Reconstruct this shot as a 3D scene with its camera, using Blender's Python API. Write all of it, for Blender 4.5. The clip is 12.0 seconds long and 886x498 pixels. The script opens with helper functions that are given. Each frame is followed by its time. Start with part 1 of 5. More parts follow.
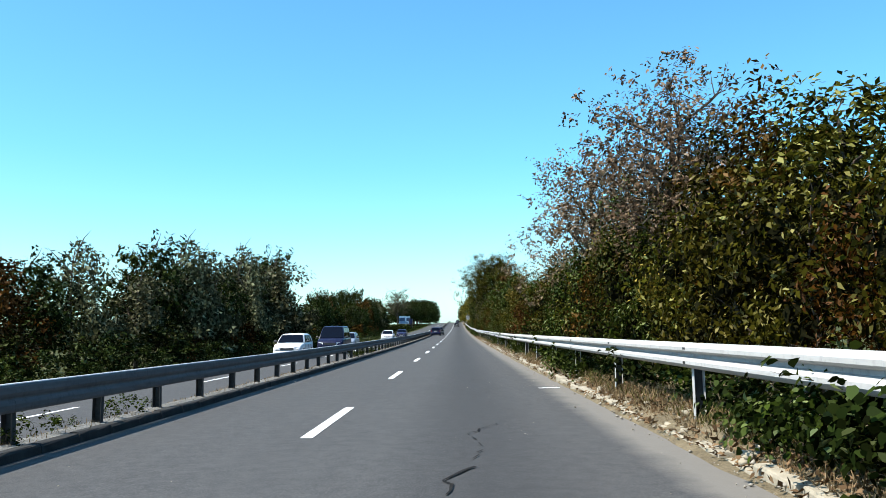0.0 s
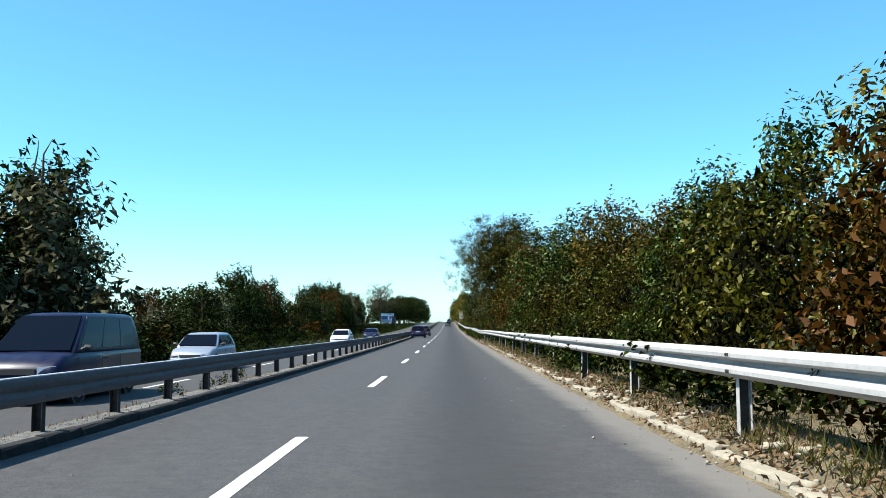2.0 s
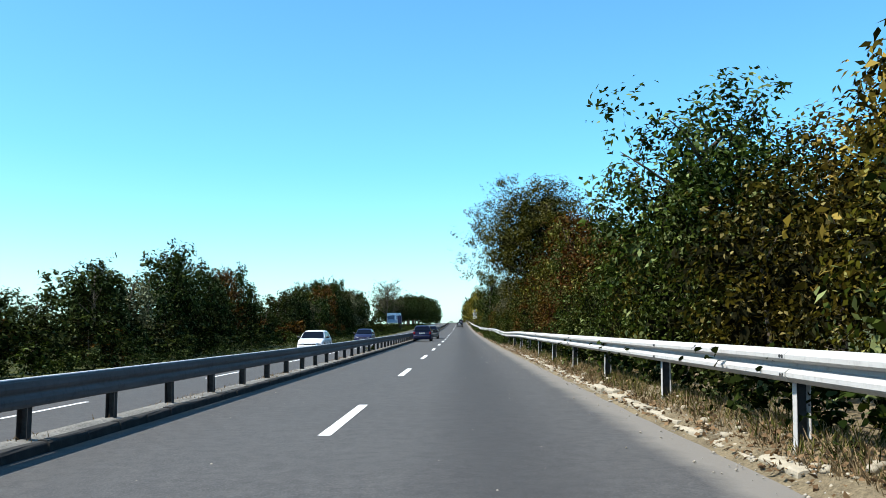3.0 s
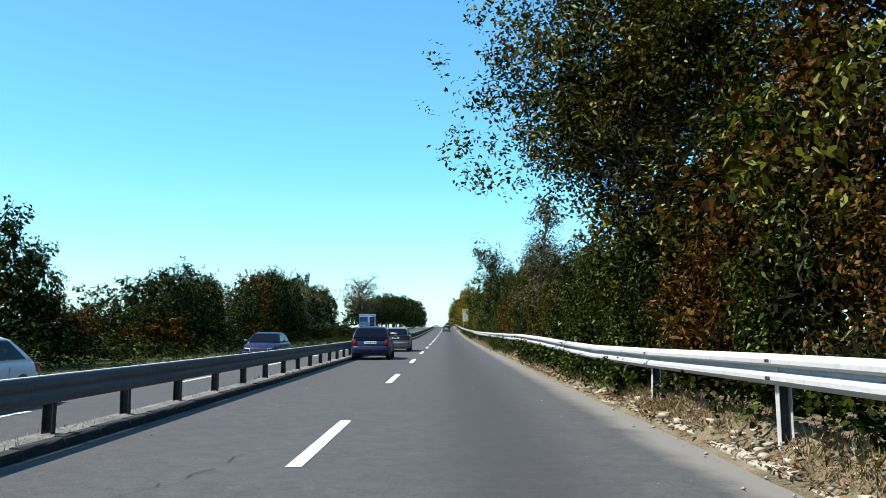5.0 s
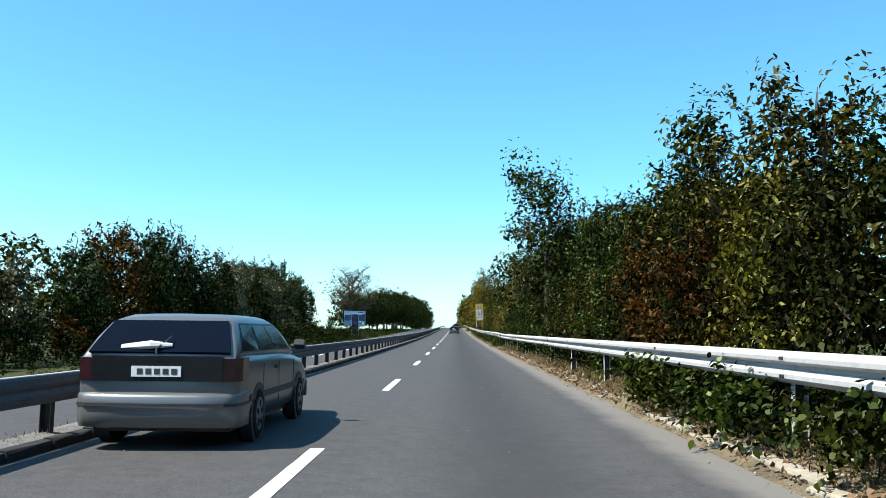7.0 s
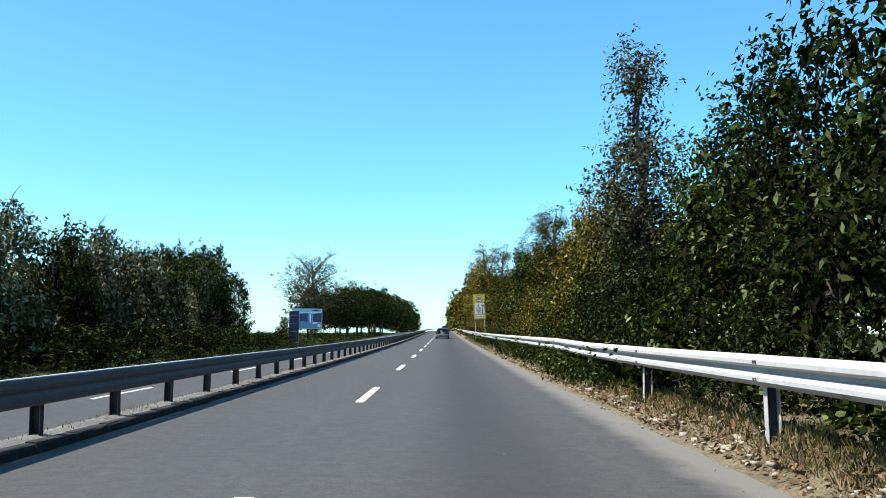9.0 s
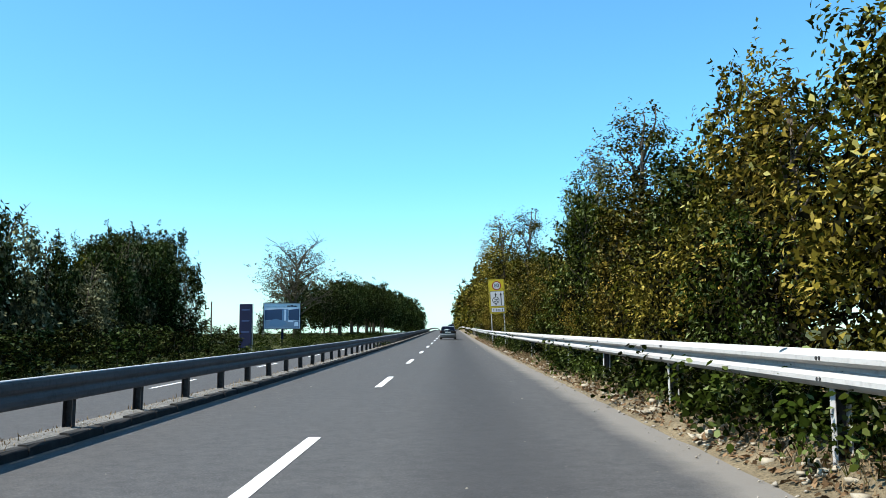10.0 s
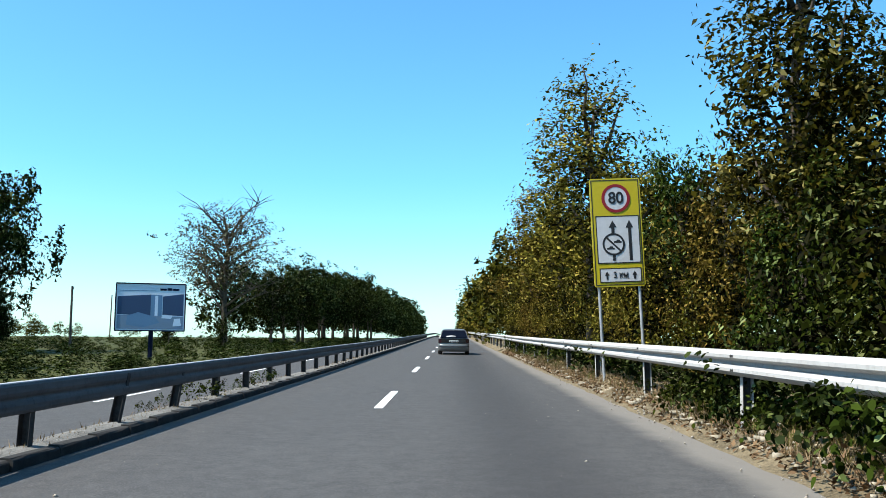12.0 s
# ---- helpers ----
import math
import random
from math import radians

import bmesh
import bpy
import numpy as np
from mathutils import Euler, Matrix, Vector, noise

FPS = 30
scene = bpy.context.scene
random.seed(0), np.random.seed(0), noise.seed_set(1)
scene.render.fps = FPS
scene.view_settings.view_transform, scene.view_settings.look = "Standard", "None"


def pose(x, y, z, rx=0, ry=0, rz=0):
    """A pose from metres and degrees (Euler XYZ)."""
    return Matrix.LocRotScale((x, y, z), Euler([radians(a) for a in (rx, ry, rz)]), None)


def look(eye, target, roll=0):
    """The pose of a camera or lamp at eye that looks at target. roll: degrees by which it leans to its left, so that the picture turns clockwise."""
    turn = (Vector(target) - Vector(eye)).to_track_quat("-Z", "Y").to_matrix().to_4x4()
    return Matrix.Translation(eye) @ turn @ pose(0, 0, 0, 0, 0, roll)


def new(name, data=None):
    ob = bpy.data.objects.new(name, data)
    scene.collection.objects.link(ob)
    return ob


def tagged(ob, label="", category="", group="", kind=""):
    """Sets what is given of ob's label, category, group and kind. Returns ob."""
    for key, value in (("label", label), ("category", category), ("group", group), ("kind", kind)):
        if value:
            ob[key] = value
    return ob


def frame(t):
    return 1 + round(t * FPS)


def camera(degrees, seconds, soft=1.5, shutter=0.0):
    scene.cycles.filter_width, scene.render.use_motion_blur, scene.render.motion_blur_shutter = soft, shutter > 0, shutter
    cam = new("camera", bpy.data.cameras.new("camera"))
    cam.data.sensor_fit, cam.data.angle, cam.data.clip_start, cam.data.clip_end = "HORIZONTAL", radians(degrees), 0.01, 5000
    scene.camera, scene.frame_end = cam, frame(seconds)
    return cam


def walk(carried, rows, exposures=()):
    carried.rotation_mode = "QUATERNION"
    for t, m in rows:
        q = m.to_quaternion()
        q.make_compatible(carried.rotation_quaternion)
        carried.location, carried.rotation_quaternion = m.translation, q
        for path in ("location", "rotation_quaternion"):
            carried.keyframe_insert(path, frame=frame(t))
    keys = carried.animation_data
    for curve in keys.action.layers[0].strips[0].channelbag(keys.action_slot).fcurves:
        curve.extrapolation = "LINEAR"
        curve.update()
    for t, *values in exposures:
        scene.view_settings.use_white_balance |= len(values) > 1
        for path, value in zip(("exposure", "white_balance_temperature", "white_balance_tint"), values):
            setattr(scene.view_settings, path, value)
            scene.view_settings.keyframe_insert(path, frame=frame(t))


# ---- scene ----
# ---- camera and its way ----
FOV, EYE, SAG = 53.04, 1.285, 6.33e-5
SAG_END, CLIMB_END, CREST_END = 330.0, 450.0, 620.0


def slope(y):
    """How steeply the road climbs at y."""
    if y < SAG_END:
        return SAG * y
    if y < CLIMB_END:
        return SAG * SAG_END
    return SAG * SAG_END * max(0.0, 1 - (y - CLIMB_END) / (CREST_END - CLIMB_END))


def gz(y):
    """Height of the carriageway: a long shallow sag, an even climb and a crest."""
    z = SAG * min(y, SAG_END) ** 2 / 2
    if y > SAG_END:
        z += SAG * SAG_END * (min(y, CLIMB_END) - SAG_END)
    if y > CLIMB_END:
        d, r = min(y, CREST_END) - CLIMB_END, CREST_END - CLIMB_END
        z += SAG * SAG_END * (d - d * d / (2 * r))
    return z


cam = camera(FOV, 12.0, soft=0.8)
# seconds, metres along the road, metres to the right, yaw, pitch, lean to the right
PATH = [
    (0.0, 5.12, 0.297, 0.905, 5.383, 0.715),
    (0.5, 17.776, 0.165, 0.616, 5.451, 1.814),
    (1.0, 27.347, 0.13, 0.554, 5.186, -0.094),
    (1.5, 39.813, 0.112, 0.445, 5.323, 0.001),
    (2.0, 49.984, 0.183, 0.373, 5.396, 0.234),
    (2.5, 62.248, 0.173, 0.703, 5.488, 0.272),
    (3.0, 72.482, 0.081, 1.132, 5.461, 0.204),
    (5.0, 115.133, -0.137, 0.276, 5.759, -0.274),
    (5.5, 126.944, -0.124, 0.291, 5.879, -0.589),
    (6.0, 137.457, -0.055, 0.05, 5.612, -0.266),
    (6.5, 148.396, -0.06, 0.462, 5.792, -0.274),
    (7.0, 158.553, -0.108, 0.834, 5.883, -0.639),
    (9.0, 201.533, -0.04, 0.085, 6.113, -0.197),
    (9.5, 213.687, 0.017, 0.107, 6.168, 0.126),
    (10.0, 224.693, 0.058, 0.485, 6.055, 0.23),
    (10.5, 236.25, -0.026, 0.856, 6.266, -0.17),
    (11.0, 247.115, -0.104, 1.131, 6.073, -0.03),
    (11.5, 259.109, -0.216, 1.036, 6.298, -0.408),
    (12.0, 269.813, -0.32, 0.654, 6.422, -0.454),
]
walk(cam, [(t, pose(x, y, gz(y) + EYE, 90 + pitch, 0, yaw) @ pose(0, 0, 0, 0, 0, -lean)) for t, y, x, yaw, pitch, lean in PATH],
     exposures=[(0.0, 0.95), (12.0, 0.95)])

# ---- sky and sun ----
SUN_ELEVATION, SUN_BEARING = radians(54), radians(-112)  # from behind and to the left
world = bpy.data.worlds.new("sky")
scene.world = world
world.use_nodes = True
wn, wl = world.node_tree.nodes, world.node_tree.links
sky = wn.new("ShaderNodeTexSky")
sky.sky_type, sky.sun_disc = "NISHITA", False
sky.sun_elevation, sky.sun_rotation = SUN_ELEVATION, SUN_BEARING
sky.air_density, sky.dust_density, sky.ozone_density = 1.0, 0.45, 1.5
tone = wn.new("ShaderNodeMix")
tone.data_type, tone.blend_type = "RGBA", "MULTIPLY"
tone.inputs[0].default_value = 1.0
wl.new(sky.outputs[0], tone.inputs[6])
# the clear sky is deep blue; where it brightens towards the horizon it pales
pale, tint, bright = wn.new("ShaderNodeMapRange"), wn.new("ShaderNodeMix"), wn.new("ShaderNodeRGBToBW")
wl.new(sky.outputs[0], bright.inputs[0])
wl.new(bright.outputs[0], pale.inputs["Value"])
pale.inputs["From Min"].default_value, pale.inputs["From Max"].default_value = 3.6, 8.0
tint.data_type = "RGBA"
tint.inputs[6].default_value, tint.inputs[7].default_value = (0.48, 0.97, 1.12, 1), (0.86, 1.0, 1.04, 1)
wl.new(pale.outputs[0], tint.inputs[0])
wl.new(tint.outputs[2], tone.inputs[7])
wl.new(tone.outputs[2], wn["Background"].inputs["Color"])
wn["Background"].inputs["Strength"].default_value = 0.122

sun = new("sun", bpy.data.lights.new("sun", "SUN"))
sun.data.energy, sun.data.angle, sun.data.color = 5.0, radians(0.53), (1.0, 0.95, 0.86)
sun.matrix_world = look((math.sin(SUN_BEARING) * math.cos(SUN_ELEVATION) * 50, math.cos(SUN_BEARING) * math.cos(SUN_ELEVATION) * 50, math.sin(SUN_ELEVATION) * 50), (0, 0, 0))


# ---- materials ----
def material(name, rough=0.8, metal=0.0):
    m = bpy.data.materials.new(name)
    m.use_nodes = True
    b = m.node_tree.nodes["Principled BSDF"]
    b.inputs["Roughness"].default_value, b.inputs["Metallic"].default_value = rough, metal
    return m, m.node_tree.nodes, m.node_tree.links, b


def coords(n, l, scale=(1, 1, 1), kind="Object"):
    c, mp = n.new("ShaderNodeTexCoord"), n.new("ShaderNodeMapping")
    mp.inputs["Scale"].default_value = scale
    l.new(c.outputs[kind], mp.inputs["Vector"])
    return mp.outputs[0]


def noise_node(n, l, vec, scale, detail=4.0, rough=0.6):
    t = n.new("ShaderNodeTexNoise")
    t.inputs["Scale"].default_value, t.inputs["Detail"].default_value, t.inputs["Roughness"].default_value = scale, detail, rough
    l.new(vec, t.inputs["Vector"])
    return t.outputs["Fac"]


def ramp(n, l, fac, stops):
    r = n.new("ShaderNodeValToRGB")
    e = r.color_ramp.elements
    while len(e) < len(stops):
        e.new(0.5)
    for el, (p, c) in zip(e, stops):
        el.position, el.color = p, (*c, 1)
    l.new(fac, r.inputs[0])
    return r.outputs[0]


def mixed(n, l, fac, a, b, mode="MIX"):
    m = n.new("ShaderNodeMix")
    m.data_type, m.blend_type = "RGBA", mode
    for sock, val in ((m.inputs[0], fac), (m.inputs[6], a), (m.inputs[7], b)):
        if isinstance(val, (int, float)):
            sock.default_value = val
        elif isinstance(val, tuple):
            sock.default_value = (*val, 1)
        else:
            l.new(val, sock)
    return m.outputs[2]


def bump(n, l, b, height, strength, distance):
    bp = n.new("ShaderNodeBump")
    bp.inputs["Strength"].default_value, bp.inputs["Distance"].default_value = strength, distance
    l.new(height, bp.inputs["Height"])
    l.new(bp.outputs[0], b.inputs["Normal"])


def plain(name, colour, rough=0.6, metal=0.0, vary=0.25, scale=6.0, grain=60.0):
    """A worn surface: the colour with blotches and fine grain."""
    m, n, l, b = material(name, rough, metal)
    if rough > 0.8:
        b.inputs["Specular IOR Level"].default_value = 0.12
    v = coords(n, l)
    big, fine = noise_node(n, l, v, scale), noise_node(n, l, v, grain, 2.0)
    lo, hi = tuple(c * (1 - vary) for c in colour), tuple(min(1, c * (1 + vary)) for c in colour)
    c = ramp(n, l, big, [(0.3, lo), (0.7, hi)])
    c = mixed(n, l, 0.25, c, ramp(n, l, fine, [(0.35, lo), (0.65, hi)]))
    l.new(c, b.inputs["Base Color"])
    bump(n, l, b, fine, 0.15, 0.004)
    return m


def asphalt_material():
    m, n, l, b = material("asphalt", 0.85)
    b.inputs["Specular IOR Level"].default_value = 0.2
    v, long = coords(n, l), coords(n, l, (1.4, 0.035, 1))
    streak, patch, speck = noise_node(n, l, long, 1.1, 5), noise_node(n, l, v, 0.35, 5), noise_node(n, l, v, 55, 2, 0.8)
    c = ramp(n, l, streak, [(0.3, (0.0498, 0.0484, 0.0498)), (0.7, (0.0689, 0.0677, 0.0684))])
    c = mixed(n, l, 0.4, c, ramp(n, l, patch, [(0.35, (0.0479, 0.0466, 0.0479)), (0.7, (0.0754, 0.0734, 0.0729))]))
    c = mixed(n, l, 0.55, c, ramp(n, l, speck, [(0.3, (0.0185, 0.0185, 0.0185)), (0.53, (0.0581, 0.0568, 0.0541)), (0.74, (0.1980, 0.1914, 0.1782))]))
    blot = noise_node(n, l, v, 5.0, 4, 0.75)
    c = mixed(n, l, 0.35, c, ramp(n, l, blot, [(0.35, (0.0370, 0.0356, 0.0350)), (0.65, (0.0898, 0.0871, 0.0818))]))
    # a strip worn dark by oil in the middle of the lane
    xo = n.new("ShaderNodeSeparateXYZ")
    l.new(v, xo.inputs[0])
    off = n.new("ShaderNodeMath")
    off.operation, off.inputs[1].default_value = "SUBTRACT", 0.5
    l.new(xo.outputs[0], off.inputs[0])
    far = n.new("ShaderNodeMath")
    far.operation = "ABSOLUTE"
    l.new(off.outputs[0], far.inputs[0])
    oil = n.new("ShaderNodeMapRange")
    oil.interpolation_type = "SMOOTHSTEP"
    oil.inputs["From Min"].default_value, oil.inputs["From Max"].default_value = 0.1, 1.2
    oil.inputs["To Min"].default_value, oil.inputs["To Max"].default_value = 0.5, 0.0
    l.new(far.outputs[0], oil.inputs["Value"])
    c = mixed(n, l, oil.outputs[0], c, (0.0251, 0.0244, 0.0244))
    # pale dust that has gathered along the right-hand edge
    x = n.new("ShaderNodeSeparateXYZ")
    l.new(v, x.inputs[0])
    add = n.new("ShaderNodeMath")
    add.operation = "ADD"
    l.new(x.outputs[0], add.inputs[0])
    wob = n.new("ShaderNodeMath")
    wob.operation = "MULTIPLY"
    wob.inputs[1].default_value = 0.6
    l.new(noise_node(n, l, v, 0.9, 6, 0.7), wob.inputs[0])
    l.new(wob.outputs[0], add.inputs[1])
    rng = n.new("ShaderNodeMapRange")
    rng.inputs["From Min"].default_value, rng.inputs["From Max"].default_value = 2.34, 2.72
    rng.inputs["To Max"].default_value = 0.6
    l.new(add.outputs[0], rng.inputs["Value"])
    c = mixed(n, l, rng.outputs[0], c, (0.2178, 0.1980, 0.1690))
    l.new(c, b.inputs["Base Color"])
    bump(n, l, b, speck, 0.5, 0.006)
    return m


def paint_material():
    m, n, l, b = material("road_paint", 0.6)
    v = coords(n, l)
    worn = noise_node(n, l, v, 14, 6, 0.75)
    c = ramp(n, l, worn, [(0.3, (0.3, 0.3, 0.29)), (0.42, (0.78, 0.78, 0.76)), (0.8, (0.86, 0.86, 0.84))])
    l.new(c, b.inputs["Base Color"])
    return m


def soil_material(name, a, bcol, ccol, scale=1.6):
    m, n, l, b = material(name, 0.95)
    b.inputs["Specular IOR Level"].default_value = 0.12
    v = coords(n, l)
    big, mid, fine = noise_node(n, l, v, scale * 0.25, 5), noise_node(n, l, v, scale * 3, 6, 0.7), noise_node(n, l, v, 40, 3, 0.8)
    c = ramp(n, l, mid, [(0.3, a), (0.5, bcol), (0.72, ccol)])
    c = mixed(n, l, 0.45, c, ramp(n, l, big, [(0.35, a), (0.65, ccol)]))
    c = mixed(n, l, 0.35, c, ramp(n, l, fine, [(0.3, tuple(x * 0.4 for x in a)), (0.7, tuple(min(1, x * 1.5) for x in ccol))]))
    l.new(c, b.inputs["Base Color"])
    bump(n, l, b, mid, 0.8, 0.05)
    return m


def galvanised_material(name, dark, light, rough=0.5, metal=0.6):
    m, n, l, b = material(name, rough, metal)
    v, run = coords(n, l), coords(n, l, (6, 0.5, 6))
    spot, streak = noise_node(n, l, v, 9, 6, 0.7), noise_node(n, l, run, 2.2, 5)
    c = ramp(n, l, streak, [(0.3, dark), (0.65, light)])
    c = mixed(n, l, 0.35, c, ramp(n, l, spot, [(0.3, tuple(x * 0.55 for x in dark)), (0.5, light), (0.75, light)]))
    l.new(c, b.inputs["Base Color"])
    bump(n, l, b, spot, 0.1, 0.004)
    return m


def leaf_material(name, stops, glow=0.1):
    """Leaves: colour by leaf and by plant, light shining through them."""
    m, n, l, b = material(name, 0.7)
    b.inputs["Specular IOR Level"].default_value = 0.0
    geo, info = n.new("ShaderNodeNewGeometry"), n.new("ShaderNodeObjectInfo")
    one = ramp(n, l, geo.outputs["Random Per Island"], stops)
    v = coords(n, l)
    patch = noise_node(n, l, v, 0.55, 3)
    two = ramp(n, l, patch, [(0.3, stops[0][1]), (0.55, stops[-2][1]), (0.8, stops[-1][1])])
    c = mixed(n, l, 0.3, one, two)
    hsv = n.new("ShaderNodeHueSaturation")
    for key, lo, hi in (("Hue", 0.478, 0.515), ("Value", 0.75, 1.25)):
        r = n.new("ShaderNodeMapRange")
        r.inputs["To Min"].default_value, r.inputs["To Max"].default_value = lo, hi
        l.new(info.outputs["Random"], r.inputs["Value"])
        l.new(r.outputs[0], hsv.inputs[key])
    l.new(c, hsv.inputs["Color"])
    l.new(hsv.outputs[0], b.inputs["Base Color"])
    tr = n.new("ShaderNodeBsdfTranslucent")
    l.new(hsv.outputs[0], tr.inputs["Color"])
    mx = n.new("ShaderNodeMixShader")
    mx.inputs[0].default_value = glow
    l.new(b.outputs[0], mx.inputs[1])
    l.new(tr.outputs[0], mx.inputs[2])
    l.new(mx.outputs[0], n["Material Output"].inputs["Surface"])
    return m


ASPHALT, PAINT = asphalt_material(), paint_material()
CONCRETE = plain("kerb_concrete", (0.3, 0.265, 0.2), 0.9, 0, 0.3, 3.0, 45)
# median kerb's copy of the concrete, near-black to stand for its shaded face
SHADED_CONCRETE = plain("shade_dark_concrete", (0.035, 0.034, 0.032), 0.9, 0, 0.35, 3.0, 45)
DUST = soil_material("dusty_gravel", (0.055, 0.053, 0.047), (0.13, 0.125, 0.112), (0.26, 0.25, 0.225), 5.0)
VERGE_SOIL = soil_material("dry_verge_soil", (0.02, 0.016, 0.009), (0.085, 0.066, 0.04), (0.28, 0.225, 0.14), 6.0)
FIELD = soil_material("rough_grass_ground", (0.02, 0.028, 0.006), (0.038, 0.046, 0.011), (0.07, 0.07, 0.022), 0.8)
RAIL = galvanised_material("weathered_zinc", (0.3, 0.295, 0.28), (0.43, 0.425, 0.41), 0.7, 0.0)
RAIL.node_tree.nodes["Principled BSDF"].inputs["Specular IOR Level"].default_value = 0.1
# darker copy of the zinc; its tone stands for shade on the median rail
SHADED_RAIL = galvanised_material("shaded_zinc", (0.065, 0.066, 0.068), (0.115, 0.116, 0.118), 0.7, 0.0)
SHADED_RAIL.node_tree.nodes["Principled BSDF"].inputs["Specular IOR Level"].default_value = 0.12
# near-black zinc; its darkness stands for shade on posts and webs
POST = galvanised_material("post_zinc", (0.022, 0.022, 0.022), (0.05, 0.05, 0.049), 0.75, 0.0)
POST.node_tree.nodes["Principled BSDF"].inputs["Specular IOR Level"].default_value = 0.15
# light zinc for the rail's lip; sunlight put into its colour
LIP = galvanised_material("sunlit_lip_zinc", (0.5, 0.5, 0.49), (0.65, 0.65, 0.64), 0.6, 0.1)
# near-black fill for crown interiors, standing in for their shade
CORE_SHADE = plain("crown_core_shade", (0.009, 0.009, 0.004), 0.95, 0, 0.5, 5.0, 40)
CORE_SHADE.node_tree.nodes["Principled BSDF"].inputs["Specular IOR Level"].default_value = 0.0
PEBBLE = plain("pale_stone", (0.26, 0.235, 0.195), 0.9, 0, 0.4, 9.0, 60)

BARK = plain("bark", (0.075, 0.06, 0.045), 0.95, 0, 0.4, 5.0, 40)
# low stops stand for shade between leaves, pale top stops for sun glints
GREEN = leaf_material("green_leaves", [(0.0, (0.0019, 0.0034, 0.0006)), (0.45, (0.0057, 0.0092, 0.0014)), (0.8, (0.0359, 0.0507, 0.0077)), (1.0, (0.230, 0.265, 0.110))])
# darker copy of the green leaves; stands for shade on trees and bushes
SHADE_GREEN = leaf_material("shade_green_leaves", [(0.0, (0.0011, 0.0019, 0.0007)), (0.5, (0.0037, 0.0064, 0.0016)), (0.8, (0.0241, 0.0355, 0.0076)), (1.0, (0.125, 0.150, 0.068))])
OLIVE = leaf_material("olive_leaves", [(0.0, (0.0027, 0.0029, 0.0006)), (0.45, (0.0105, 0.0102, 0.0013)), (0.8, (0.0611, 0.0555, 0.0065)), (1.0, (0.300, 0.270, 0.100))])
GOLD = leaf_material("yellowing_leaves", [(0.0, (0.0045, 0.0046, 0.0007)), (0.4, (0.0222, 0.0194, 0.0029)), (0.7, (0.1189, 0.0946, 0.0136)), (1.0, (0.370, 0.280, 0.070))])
FADED = leaf_material("faded_leaves", [(0.0, (0.018, 0.012, 0.006)), (0.4, (0.07, 0.046, 0.024)), (0.7, (0.19, 0.135, 0.08)), (1.0, (0.36, 0.27, 0.18))])
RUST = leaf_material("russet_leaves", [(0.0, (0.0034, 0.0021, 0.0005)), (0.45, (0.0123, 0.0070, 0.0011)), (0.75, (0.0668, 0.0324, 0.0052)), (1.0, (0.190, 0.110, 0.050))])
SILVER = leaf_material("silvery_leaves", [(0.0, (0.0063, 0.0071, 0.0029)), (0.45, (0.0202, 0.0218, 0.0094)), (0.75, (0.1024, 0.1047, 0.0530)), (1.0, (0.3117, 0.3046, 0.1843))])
STRAW = leaf_material("dry_grass", [(0.0, (0.09, 0.067, 0.03)), (0.5, (0.19, 0.145, 0.075)), (1.0, (0.36, 0.28, 0.16))], 0.15)
GRASS = leaf_material("verge_grass", [(0.0, (0.02, 0.025, 0.006)), (0.5, (0.06, 0.068, 0.015)), (1.0, (0.17, 0.15, 0.05))], 0.15)
LITTER = leaf_material("fallen_leaves", [(0.0, (0.045, 0.03, 0.015)), (0.5, (0.13, 0.085, 0.045)), (1.0, (0.28, 0.19, 0.10))], 0.05)


